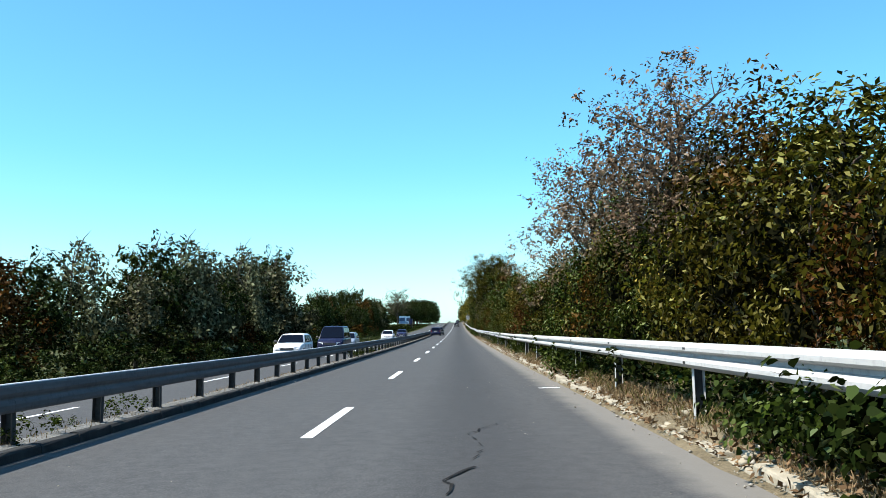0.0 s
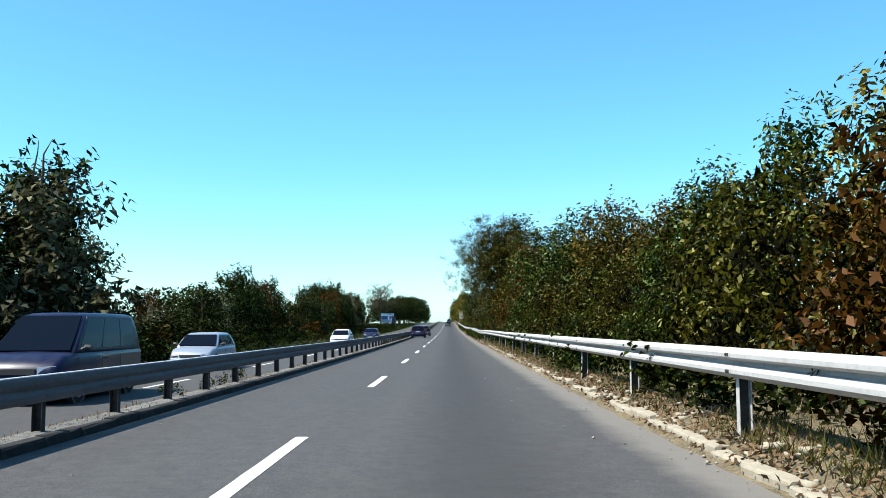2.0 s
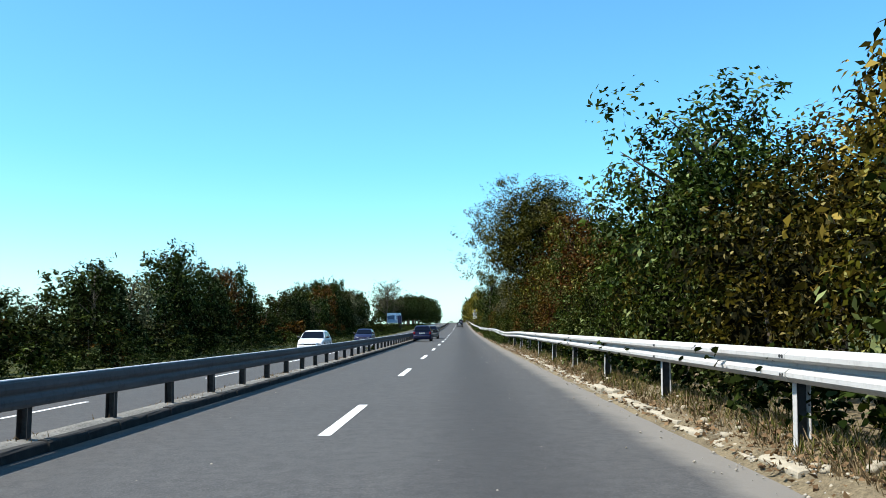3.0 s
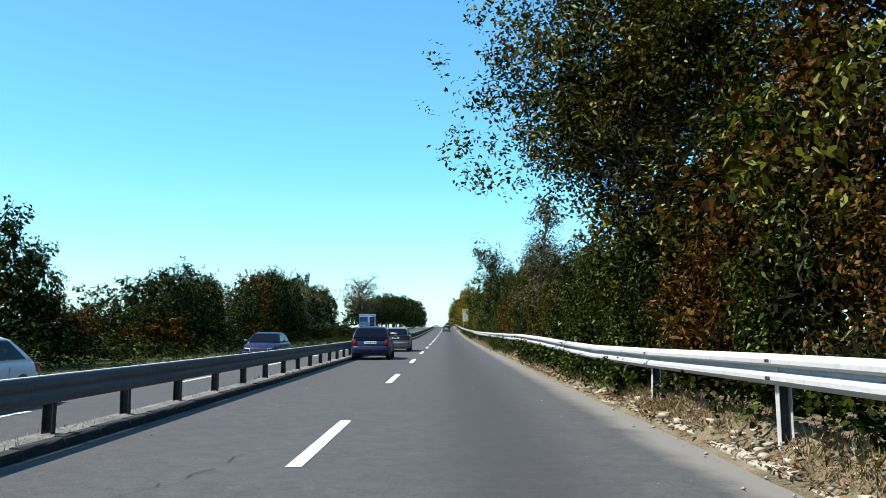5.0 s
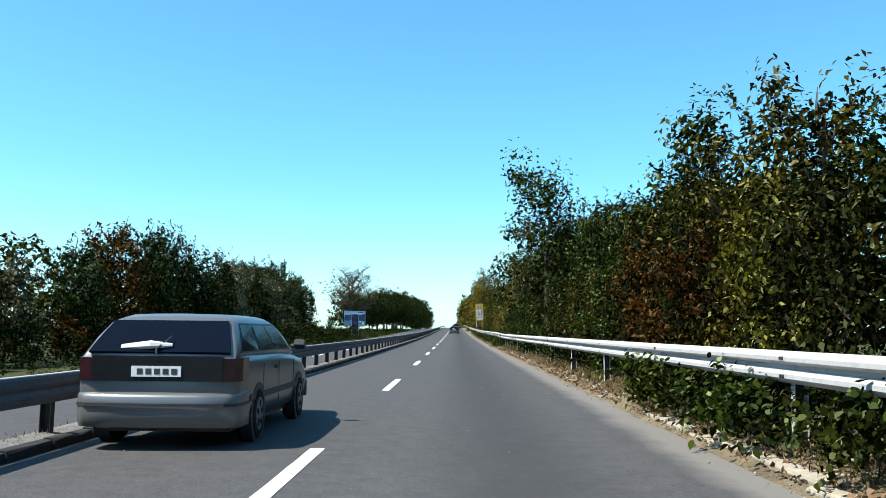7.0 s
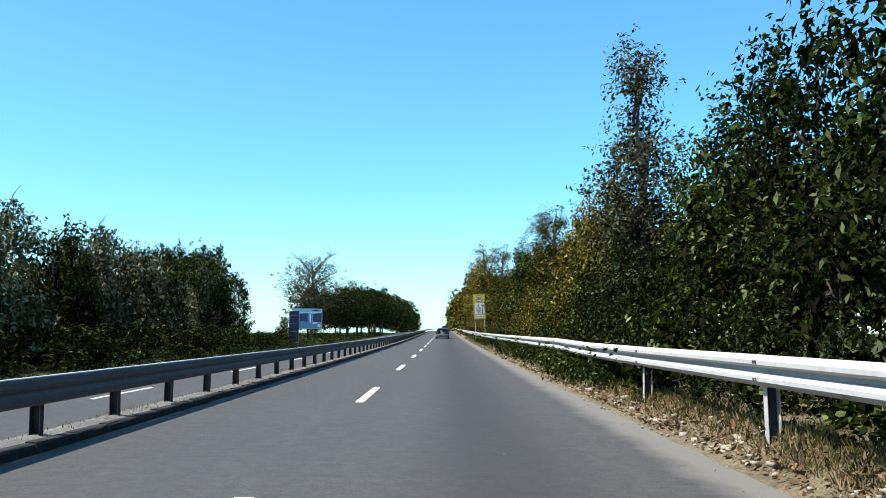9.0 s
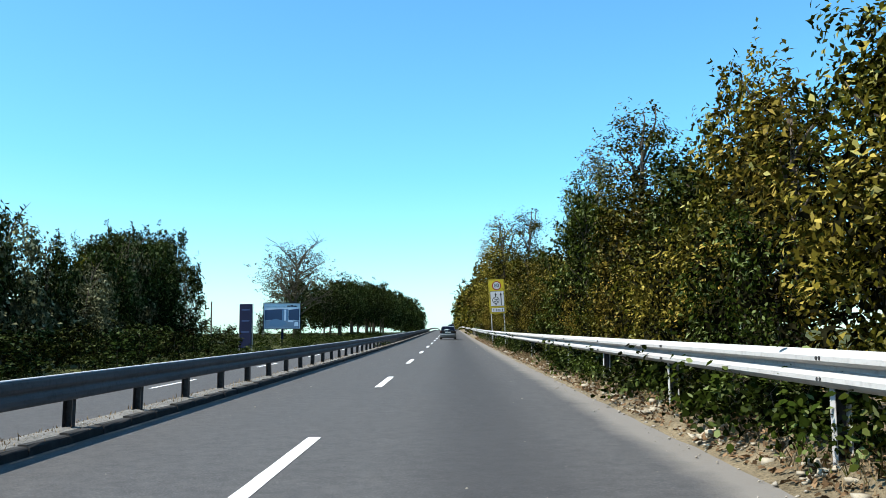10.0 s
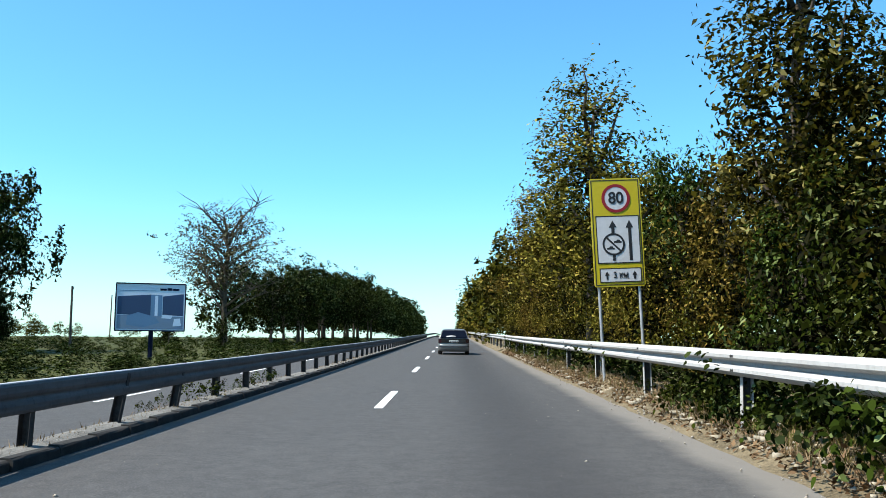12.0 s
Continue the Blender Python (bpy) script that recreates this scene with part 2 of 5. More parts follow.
# ---- mesh helpers ----
class Shape:
    """Vertices and faces gathered for one mesh."""

    def __init__(self):
        self.v, self.f = [], []

    def add(self, verts, faces):
        k = len(self.v)
        self.v.extend(tuple(p) for p in verts)
        self.f.extend(tuple(i + k for i in f) for f in faces)
        return self

    def box(self, x0, x1, y0, y1, z0, z1, m=None):
        vs = [Vector((x, y, z)) for z in (z0, z1) for y in (y0, y1) for x in (x0, x1)]
        if m is not None:
            vs = [m @ p for p in vs]
        return self.add(vs, [(0, 2, 3, 1), (4, 5, 7, 6), (0, 1, 5, 4), (2, 6, 7, 3), (0, 4, 6, 2), (1, 3, 7, 5)])

    def tube(self, points, radii, sides=8, caps=True):
        rings = []
        for i, p in enumerate(points):
            p = Vector(p)
            d = (Vector(points[min(i + 1, len(points) - 1)]) - Vector(points[max(i - 1, 0)])).normalized()
            side = d.cross(Vector((0.31, 0.95, 0.05))).normalized()
            up = side.cross(d)
            rings.append([p + radii[i] * (math.cos(a) * side + math.sin(a) * up) for a in (2 * math.pi * j / sides for j in range(sides))])
        fs = [(i * sides + j, i * sides + (j + 1) % sides, (i + 1) * sides + (j + 1) % sides, (i + 1) * sides + j) for i in range(len(rings) - 1) for j in range(sides)]
        if caps:
            fs += [tuple(range(sides - 1, -1, -1)), tuple((len(rings) - 1) * sides + j for j in range(sides))]
        return self.add([p for r in rings for p in r], fs)

    def sweep(self, profile, stations, closed=False):
        """A profile of (x, h) swept along y at stations of (y, z)."""
        k = len(profile)
        vs = [(x, y, z + h) for y, z in stations for x, h in profile]
        last = k if closed else k - 1
        fs = [(i * k + j, i * k + (j + 1) % k, (i + 1) * k + (j + 1) % k, (i + 1) * k + j) for i in range(len(stations) - 1) for j in range(last)]
        if closed:
            fs += [tuple(range(k - 1, -1, -1)), tuple((len(stations) - 1) * k + j for j in range(k))]
        return self.add(vs, fs)

    def mesh(self, name, mat, smooth=False):
        me = bpy.data.meshes.new(name)
        me.from_pydata(self.v, [], self.f)
        me.materials.append(mat)
        if smooth:
            me.polygons.foreach_set("use_smooth", [True] * len(me.polygons))
        me.update()
        return me


def piece(name, me, parent=None, m=None, label=""):
    ob = new(name, me)
    if parent is not None:
        ob.parent = parent
    if m is not None:
        ob.matrix_basis = m
    return tagged(ob, label)


def part(name, shape, mat, parent, label="", smooth=False):
    return piece(name, shape.mesh(name, mat, smooth), parent, None, label)


def holder(name, m, label, category, group=""):
    ob = new(name)
    ob.matrix_basis = m
    return tagged(ob, label, category, group)


def stations(y0, y1, step):
    k = max(1, round((y1 - y0) / step))
    return [(y0 + (y1 - y0) * i / k, gz(y0 + (y1 - y0) * i / k)) for i in range(k + 1)]


# ---- ground and carriageways ----
NEAR, FAR = -40.0, 1500.0
LANE_LINE, LEFT_KERB, ROAD_EDGE, RIGHT_KERB = -1.55, -4.31, 2.75, 2.82
OPP = -0.30  # the oncoming carriageway lies lower
DASH, GAP, FIRST = 4.3, 13.44, 15.96

rnd = random.Random(7)


def build_ground():
    profile = [(-1800, -1.2), (-300, -1.0), (-60, -0.8), (-24, -0.62), (-14, -0.5), (-12.3, -0.38), (-5.2, -0.38), (-4.6, -0.12), (2.6, -0.12),
               (3.1, 0.0), (4.2, 0.22), (8, 0.3), (20, 0.2), (60, 0.0), (300, -0.4), (1800, -1.0)]
    s = Shape().sweep(profile, stations(-400, 400, 20) + stations(420, 3200, 120))
    g = part("ground", s, FIELD, None)
    tagged(g, "rough dry grassy earth beside the highway", "ground", kind="structure")


def build_road():
    s = Shape().sweep([(LEFT_KERB - 0.02, -0.1), (LEFT_KERB - 0.02, 0), (-2.9, 0.02), (-1.5, 0.03), (0.6, 0.02), (ROAD_EDGE, 0.0), (ROAD_EDGE, -0.1)], stations(NEAR, 330, 4) + stations(334, FAR, 40))
    road = part("road", s, ASPHALT, None)
    tagged(road, "worn grey asphalt dual carriageway with pale dusty edge", "road", kind="structure")
    s = Shape().sweep([(-12.0, OPP - 0.08), (-12.0, OPP), (-8.1, OPP + 0.03), (-5.28, OPP), (-5.28, OPP - 0.08)], stations(NEAR, 330, 6) + stations(336, FAR, 40))
    opp = part("oncoming_road", s, ASPHALT, None)
    tagged(opp, "worn grey asphalt oncoming carriageway behind the median rail", "road", kind="structure")
    # dashes of the lane lines
    bar = Shape()
    for k in range(9):
        y0, y1 = DASH * k / 9, DASH * (k + 1) / 9
        bar.add([(-0.075 + rnd.uniform(-.006, .006), y0, 0), (0.075, y0, 0), (0.075, y1, 0), (-0.075, y1, 0)], [(0, 1, 2, 3)])
    bar = bar.mesh("lane_dash", PAINT)
    for k in range(-3, 60):
        y = FIRST + k * GAP
        tilt = math.degrees(math.atan(slope(y)))
        piece("lane_dash", bar, road, pose(LANE_LINE, y, gz(y) + 0.036, tilt))
    for k in range(-3, 40):
        y = FIRST + 4.5 + k * GAP
        tilt = math.degrees(math.atan(slope(y)))
        piece("lane_dash", bar, opp, pose(-8.1, y, gz(y) + OPP + 0.036, tilt) @ Matrix.Diagonal((0.75, 1, 1, 1)))
    return road


def build_median():
    s = Shape().sweep([(LEFT_KERB - 0.13, -0.1), (LEFT_KERB - 0.13, 0.1), (-4.62, 0.13), (-4.85, 0.1), (-5.1, 0.02), (-5.24, OPP + 0.1), (-5.24, OPP - 0.08)], stations(NEAR, 330, 4) + stations(334, 900, 40))
    ob = part("median_strip", s, DUST, None)
    tagged(ob, "narrow strip of pale gravel between the carriageways", "median", kind="structure")


def build_verge():
    vr = random.Random(3)
    xs = [(2.6, -0.02), (2.75, 0.01), (2.95, 0.08), (3.1, 0.16), (3.3, 0.26), (3.7, 0.31), (4.4, 0.33), (5.5, 0.35), (8.0, 0.34)]
    v, st = [], stations(NEAR, 330, 0.8)
    for y, z in st:
        for j, (x, h) in enumerate(xs):
            a = 0.05 if 1 < j < 8 else 0.0
            v.append((x + (vr.uniform(-.05, .05) if 0 < j < 8 else 0), y, z + h + a * vr.uniform(-1, 1) + 0.06 * noise.noise((x * 0.8, y * 0.35, 1.7)) * (j > 1)))
    k = len(xs)
    f = [(i * k + j, i * k + j + 1, (i + 1) * k + j + 1, (i + 1) * k + j) for i in range(len(st) - 1) for j in range(k - 1)]
    ob = part("verge", Shape().add(v, f), VERGE_SOIL, None, smooth=True)
    tagged(ob, "dry sandy verge with leaf litter beside the road", "verge", kind="structure")
    s = Shape().sweep([(2.6, -0.02), (3.1, 0.16), (3.7, 0.3), (8.0, 0.34)], stations(330.4, 900, 40))
    ob = part("verge", s, VERGE_SOIL, None)
    tagged(ob, "far dry verge beside the climbing road", "verge", kind="structure")


build_ground()
ROAD = build_road()
build_median()
build_verge()


# ---- guard rails ----
def beam_mesh(name, length, mat, shallow=False):
    """A two-wave beam, its waves towards +x, hung from z = 0 down."""
    if shallow:  # a flatter section, its upper slope steep enough to stay unlit
        front = [(0.0, 0.0), (0.026, -0.006), (0.04, -0.03), (0.045, -0.095), (0.036, -0.125), (0.02, -0.15), (0.02, -0.165), (0.036, -0.19), (0.045, -0.22), (0.042, -0.27), (0.028, -0.303), (0.0, -0.312)]
    else:
        front = [(0.0, 0.0), (0.02, -0.004), (0.06, -0.026), (0.09, -0.055), (0.09, -0.095), (0.06, -0.116), (-0.012, -0.134), (-0.012, -0.172), (0.055, -0.19), (0.09, -0.217), (0.09, -0.257), (0.06, -0.284), (0.02, -0.308), (0.0, -0.312)]
    back = [(x - 0.006, z) for x, z in reversed(front)]
    return Shape().sweep(front + back, [(0, 0), (length + 0.16, 0)], closed=True).mesh(name, mat)


def post_mesh(name, height, depth, flange_mat):
    """An open-sided channel post, its web across the road coloured dark for shade and its flanges along it."""
    s = Shape()
    s.box(0, 0.006, -0.05, 0.05, -0.4, height)
    s.box(depth - 0.006, depth, -0.05, 0.05, -0.4, height - 0.1)
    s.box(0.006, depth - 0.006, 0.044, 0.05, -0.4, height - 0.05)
    me = s.mesh(name, flange_mat)
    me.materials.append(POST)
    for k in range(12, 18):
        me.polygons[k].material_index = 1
    return me


def bolt_mesh():
    s = Shape()
    s.tube([(0, 0, 0), (0.018, 0, 0)], [0.02, 0.016], 6)
    return s.mesh("bolt", POST)


RAIL_RISE = [(0, 0.02), (20, 0.01), (56, -0.02), (100, 0.0), (121, 0.01), (127, -0.06), (136, -0.11), (146, 0.0), (155, 0.06), (161, 0.03), (190, 0.0), (220, -0.05), (226, 0.01), (290, 0.0)]


def rail_rise(y):
    return float(np.interp(y, [a for a, _ in RAIL_RISE], [b for _, b in RAIL_RISE]))


def guard_rail(label, x, top, side, spacing, first, last, base, depth, wobble, seed, bolts):
    r = random.Random(seed)
    rail = holder("guard_rail", pose(x, 0, 0), label, "guard rail", "guard rails")
    beam, post, bolt = beam_mesh("rail_beam", spacing * (2 if spacing < 4 else 1), SHADED_RAIL if spacing < 4 else RAIL, spacing < 4), post_mesh("rail_post", top - base - 0.02, depth, POST if spacing < 4 else RAIL), bolt_mesh()
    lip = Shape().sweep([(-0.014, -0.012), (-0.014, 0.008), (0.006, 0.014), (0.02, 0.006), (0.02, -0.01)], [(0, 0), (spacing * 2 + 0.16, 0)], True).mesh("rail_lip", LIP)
    span = spacing * (2 if spacing < 4 else 1)
    k, y = 0, first
    while y < last:
        tilt = math.degrees(math.atan(slope(y)))
        sway = 0.02 * wobble * noise.noise((seed, y * 0.05, 0))
        dz = rail_rise(y) if wobble > 0.5 else 0.015 * noise.noise((seed + 5, y * 0.045, 0))
        dz2 = rail_rise(y + span) if wobble > 0.5 else 0.015 * noise.noise((seed + 5, (y + span) * 0.045, 0))
        m = pose(sway, y, gz(y) + top + dz, tilt + math.degrees((dz2 - dz) / span), r.uniform(-2, 2) * wobble, 0)
        piece("rail_beam", beam, rail, m @ Matrix.Diagonal((side, 1, 1, 1)))
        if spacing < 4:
            piece("rail_lip", lip, rail, m, "upper edge coloured bright for sunlight")
        if bolts and y < 330:
            for dy in (0.05, 0.11):
                for dzb in (-0.07, -0.24):
                    piece("bolt", bolt, rail, pose(sway + side * 0.083, y + dy, gz(y) + top + dz + dzb) @ Matrix.Diagonal((side, 1, 1, 1)))
        for j in range(2 if spacing < 4 else 1):
            yp = y + 0.08 + j * spacing
            if yp < 420:
                knock = 11 if spacing < 4 and 279 < yp < 286 else 0
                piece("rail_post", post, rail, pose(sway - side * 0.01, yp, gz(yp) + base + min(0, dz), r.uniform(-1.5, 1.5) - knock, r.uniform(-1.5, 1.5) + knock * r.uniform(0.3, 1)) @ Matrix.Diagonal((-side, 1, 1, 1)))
        k += 1
        y += span
    return rail


guard_rail("weathered zinc guard rail on channel posts along the wooded verge", 3.12, 1.11, -1, 5.4, -27.3, 640, 0.3, 0.13, 1.0, 1, True)
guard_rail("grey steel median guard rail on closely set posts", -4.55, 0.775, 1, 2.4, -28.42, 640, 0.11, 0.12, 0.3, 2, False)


# ---- kerbs ----
def kerb_stone_mesh(name, length, mat, seed, wide=0.13, high=0.24):
    """A kerb stone with a chamfered, slightly chipped upper edge; its top at z = 0, its face at x = 0, its body towards +x."""
    r = random.Random(seed)
    prof = [(0, -high), (0, -0.03), (0.012, -0.008), (0.03, 0), (wide, 0), (wide, -high)]
    v = []
    for y in (0.006, length * 0.33, length * 0.7, length - 0.006):
        for j, (x, z) in enumerate(prof):
            c = 0.012 if j in (1, 2, 3) else 0.0
            v.append((x + c * r.random(), y, z - c * r.random()))
    k = len(prof)
    f = [(i * k + j, i * k + (j + 1) % k, (i + 1) * k + (j + 1) % k, (i + 1) * k + j) for i in range(3) for j in range(k)]
    f += [tuple(range(k - 1, -1, -1)), tuple(3 * k + j for j in range(k))]
    return Shape().add(v, f).mesh(name, mat)


def build_kerbs():
    r = random.Random(21)
    left = new("kerb_left")
    tagged(left, "low grey concrete kerb along the median strip", "kerb", kind="structure")
    stones = [kerb_stone_mesh("kerb_stone", 1.0, SHADED_CONCRETE, 40 + i) for i in range(4)]
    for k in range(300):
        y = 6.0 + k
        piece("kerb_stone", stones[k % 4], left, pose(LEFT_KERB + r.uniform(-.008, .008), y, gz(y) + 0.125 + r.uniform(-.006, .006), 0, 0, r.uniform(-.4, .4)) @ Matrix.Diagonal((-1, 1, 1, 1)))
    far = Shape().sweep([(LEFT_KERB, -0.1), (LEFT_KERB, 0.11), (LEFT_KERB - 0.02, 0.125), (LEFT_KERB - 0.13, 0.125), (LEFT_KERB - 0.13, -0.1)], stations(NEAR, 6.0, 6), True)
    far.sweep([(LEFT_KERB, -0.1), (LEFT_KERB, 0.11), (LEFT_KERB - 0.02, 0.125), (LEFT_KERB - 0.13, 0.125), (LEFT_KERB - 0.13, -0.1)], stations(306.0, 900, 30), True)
    tagged(part("kerb_run", far, SHADED_CONCRETE, left), kind="stuff")
    right = new("kerb_right")
    tagged(right, "broken half-buried pale concrete kerb along the verge", "kerb", kind="structure")
    stones = [kerb_stone_mesh("kerb_stone", 0.98, CONCRETE, 60 + i, 0.16, 0.3) for i in range(5)]
    for k in range(300):
        y = 6.0 + k
        sunk = 0.07 * noise.noise((y * 0.11, 3.3, 0)) + (0.035 if y < 112 or 148 < y < 172 else -0.035)
        if r.random() < (0.06 if sunk > 0 else 0.4):
            continue
        piece("kerb_stone", stones[k % 5], right, pose(RIGHT_KERB + r.uniform(-.03, .03), y, gz(y) + 0.065 + sunk + r.uniform(-.025, .025), r.uniform(-1.5, 1.5), r.uniform(-6, 6), r.uniform(-3.5, 3.5)))


build_kerbs()


# ---- plants ----
rng = np.random.default_rng(11)


def leaf_cloud(points, outward, length, width, flat=0.9, corners=3):
    """Leaves at the points, turned roughly outward and upward; each has three corners or, where they are seen close, four. Returns vertices and faces."""
    n = len(points)
    nn = outward * flat + rng.normal(size=(n, 3)) * 0.5
    nn[:, 2] += 0.35 * flat
    nn /= np.linalg.norm(nn, axis=1)[:, None] + 1e-9
    u = rng.normal(size=(n, 3))
    u[:, 2] -= 0.4
    b = np.cross(nn, u)
    b /= np.linalg.norm(b, axis=1)[:, None] + 1e-9
    t = np.cross(b, nn)
    s = rng.uniform(0.7, 1.3, (n, 1))
    L, w = length * s, width * s * rng.uniform(0.8, 1.2, (n, 1))
    mid = points + t * L * 0.42
    if corners == 6:  # broad leaves seen from near
        a, c = points + t * L * 0.22, points + t * L * 0.6
        rows = [points, a + b * w * 0.6 + nn * w * 0.12, c + b * w * 0.55 + nn * w * 0.15, points + t * L, c - b * w * 0.55 + nn * w * 0.15, a - b * w * 0.6 + nn * w * 0.12]
    elif corners == 4:
        rows = [points - b * w * 0.06, points + t * L * 0.36 + b * w * 0.46 + nn * w * 0.15, points + t * L * 1.05 + b * w * 0.06, points + t * L * 0.52 - b * w * 0.44 + nn * w * 0.15]
    else:
        rows = [points - b * w * 0.35, mid + b * w * 0.75, points + t * L]
    rows = [p + b * w * rng.uniform(-0.12, 0.12, (n, 1)) + t * L * rng.uniform(-0.1, 0.1, (n, 1)) for p in rows]
    return np.stack(rows, axis=1).reshape(-1, 3), np.arange(corners * n).reshape(-1, corners)


def leaf_mesh(name, v, f, mat, twigs=0):
    me = bpy.data.meshes.new(name)
    me.vertices.add(len(v))
    me.vertices.foreach_set("co", np.asarray(v, dtype=np.float32).ravel())
    me.loops.add(f.size)
    me.loops.foreach_set("vertex_index", f.ravel().astype(np.int32))
    me.polygons.add(len(f))
    me.polygons.foreach_set("loop_start", (np.arange(len(f)) * f.shape[1]).astype(np.int32))
    me.materials.append(mat)
    if twigs:  # the last faces are a near-black core that stands for shade in the crown
        me.materials.append(CORE_SHADE)
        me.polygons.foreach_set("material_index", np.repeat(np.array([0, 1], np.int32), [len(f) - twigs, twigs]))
    me.update(calc_edges=True)
    return me


def crown_points(lobes, count, shell=0.45, clump=22, loose=0.24, front=0):
    """Points in the outer part of a set of ellipsoids (cx, cy, cz, rx, ry, rz), in clumps as twigs hold them, with their outward directions."""
    lobes = np.array(lobes, float)
    area = lobes[:, 3] * lobes[:, 5]
    k = max(1, count // clump)
    pick = rng.choice(len(lobes), k, p=area / area.sum())
    d = rng.normal(size=(k, 3))
    d /= np.linalg.norm(d, axis=1)[:, None]
    if front:  # most of the leaves grow on the side that faces the road
        away = (d[:, 0] * front > 0.3) & (rng.random(k) < 0.7)
        d[away, 0] *= -1
    r = 1 - shell * rng.random(k) ** 1.6
    swell = 1 + 0.14 * np.sin(d[:, 0] * 7 + pick * 1.3) * np.sin(d[:, 2] * 6 + pick)
    c = lobes[pick, :3] + d * lobes[pick, 3:] * (r * swell)[:, None]
    which = rng.integers(0, k, count)
    off = rng.normal(size=(count, 3))
    off /= np.linalg.norm(off, axis=1)[:, None]
    size = rng.uniform(0.6, 1.4, k)[which][:, None]
    p = c[which] + off * loose * 1.5 * size * rng.random((count, 1)) ** 0.4
    out = off * 0.75 + d[which] * 0.5
    return p, out / np.linalg.norm(out, axis=1)[:, None]


def lobed(height, base, radius, lobes, seed, taper=0.5, lean=0.0):
    """A crown as a heap of ellipsoids between base and height."""
    r = random.Random(seed)
    out = []
    for i in range(lobes):
        u = (i + 0.5) / lobes
        z = base + (height - base) * (0.12 + 0.76 * u)
        rad = radius * (1 - taper * u ** 1.6) * r.uniform(0.42, 0.62)
        a, q = i * 2.4 + r.uniform(-.5, .5), radius * (1 - taper * u) * r.uniform(0.3, 0.62)
        out.append((q * math.cos(a) - lean * u, q * math.sin(a), z, rad, rad, min(rad * r.uniform(0.75, 1.1), (height - base) * 0.4)))
    out.append((0, 0, (base + height) / 2, radius * 0.6, radius * 0.6, (height - base) * 0.42))
    return out


def sprigs(lobes, count, reach, per, up=0.5):
    """Leafy shoots that stand out of the crown's outline."""
    p, d = crown_points(lobes, count, 0.05, 1, 0.02)
    d = d.copy()
    d[:, 2] = np.abs(d[:, 2]) * 0.6 + up
    d /= np.linalg.norm(d, axis=1)[:, None]
    step = rng.random((count, per, 1)) * reach * rng.uniform(0.4, 1.0, (count, 1, 1))
    q = p[:, None, :] + d[:, None, :] * step + rng.normal(size=(count, per, 3)) * 0.05
    return q.reshape(-1, 3), np.repeat(d, per, axis=0)


def crown_mesh(name, lobes, count, leaf, mat, shoots=40, reach=0.7, inner=0.2, shell=0.45, corners=3, clump=22, loose=0.24, front=0, core=0):
    p, d = crown_points(lobes, count, shell, clump, loose, front)
    q, e = sprigs(lobes, shoots, reach, 12)
    v, f = leaf_cloud(np.vstack([p, q]), np.vstack([d, e]), leaf, leaf * 0.56, 0.9, corners)
    k = int(count * inner)
    if k:
        small = [(x, y, z, a * 0.62, b * 0.62, c * 0.62) for x, y, z, a, b, c in lobes]
        p2, d2 = crown_points(small, k, 0.7, 3)
        v2, f2 = leaf_cloud(p2, d2, leaf * 1.4, leaf * 1.1, 0.9, corners)
        v, f = np.vstack([v, v2]), np.vstack([f, f2 + len(v)])
    # core faces put the crown's inner shade in as colour
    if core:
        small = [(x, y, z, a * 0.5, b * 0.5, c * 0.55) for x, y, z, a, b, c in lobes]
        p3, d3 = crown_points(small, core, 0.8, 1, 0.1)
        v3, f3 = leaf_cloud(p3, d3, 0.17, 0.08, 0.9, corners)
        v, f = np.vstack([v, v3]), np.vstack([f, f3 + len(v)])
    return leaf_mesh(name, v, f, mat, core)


def wood_mesh(name, height, radius, limbs, spread, seed, fork=0.35, twigs=0):
    """A tapered trunk with limbs that rise out of it, and their twigs."""
    r = random.Random(seed)
    s = Shape()
    pts = [(r.uniform(-.12, .12) * i * 0.25, r.uniform(-.12, .12) * i * 0.25, height * (-0.04 if i == 0 else i / 5)) for i in range(6)]
    s.tube(pts, [radius * (1.25 if i == 0 else 1 - 0.16 * i) for i in range(6)], 8)
    for k in range(limbs):
        u = fork + (0.9 - fork) * k / max(1, limbs - 1)
        a = k * 2.4 + r.uniform(-.4, .4)
        i = min(4, int(u * 5))
        o = Vector(pts[i]).lerp(Vector(pts[i + 1]), u * 5 - i)
        reach, rise = spread * r.uniform(0.6, 1.0) * (1.1 - 0.5 * u), height * r.uniform(0.12, 0.3)
        way = [o + Vector((math.cos(a) * reach * w + r.uniform(-.1, .1), math.sin(a) * reach * w + r.uniform(-.1, .1), rise * w ** 0.8)) for w in (0, 0.35, 0.7, 1.0)]
        s.tube(way, [radius * 0.42, radius * 0.3, radius * 0.18, radius * 0.06], 5)
        for j in range(twigs):
            o2 = way[1].lerp(way[3], r.random())
            e = o2 + Vector((r.uniform(-1, 1), r.uniform(-1, 1), r.uniform(0.1, 1.0))) * spread * 0.35
            s.tube([o2, o2.lerp(e, 0.5) + Vector((0, 0, r.uniform(-.1, .1))), e], [radius * 0.14, radius * 0.09, radius * 0.03], 4, False)
    return s.mesh(name, BARK, True)


PLANTS = {}


def plant(key, name, label, category, group, crown, wood):
    """A plant kept as a model far below, to be copied; returns nothing."""
    PLANTS[key] = (name, label, category, group, crown, wood)


DISTANT = []


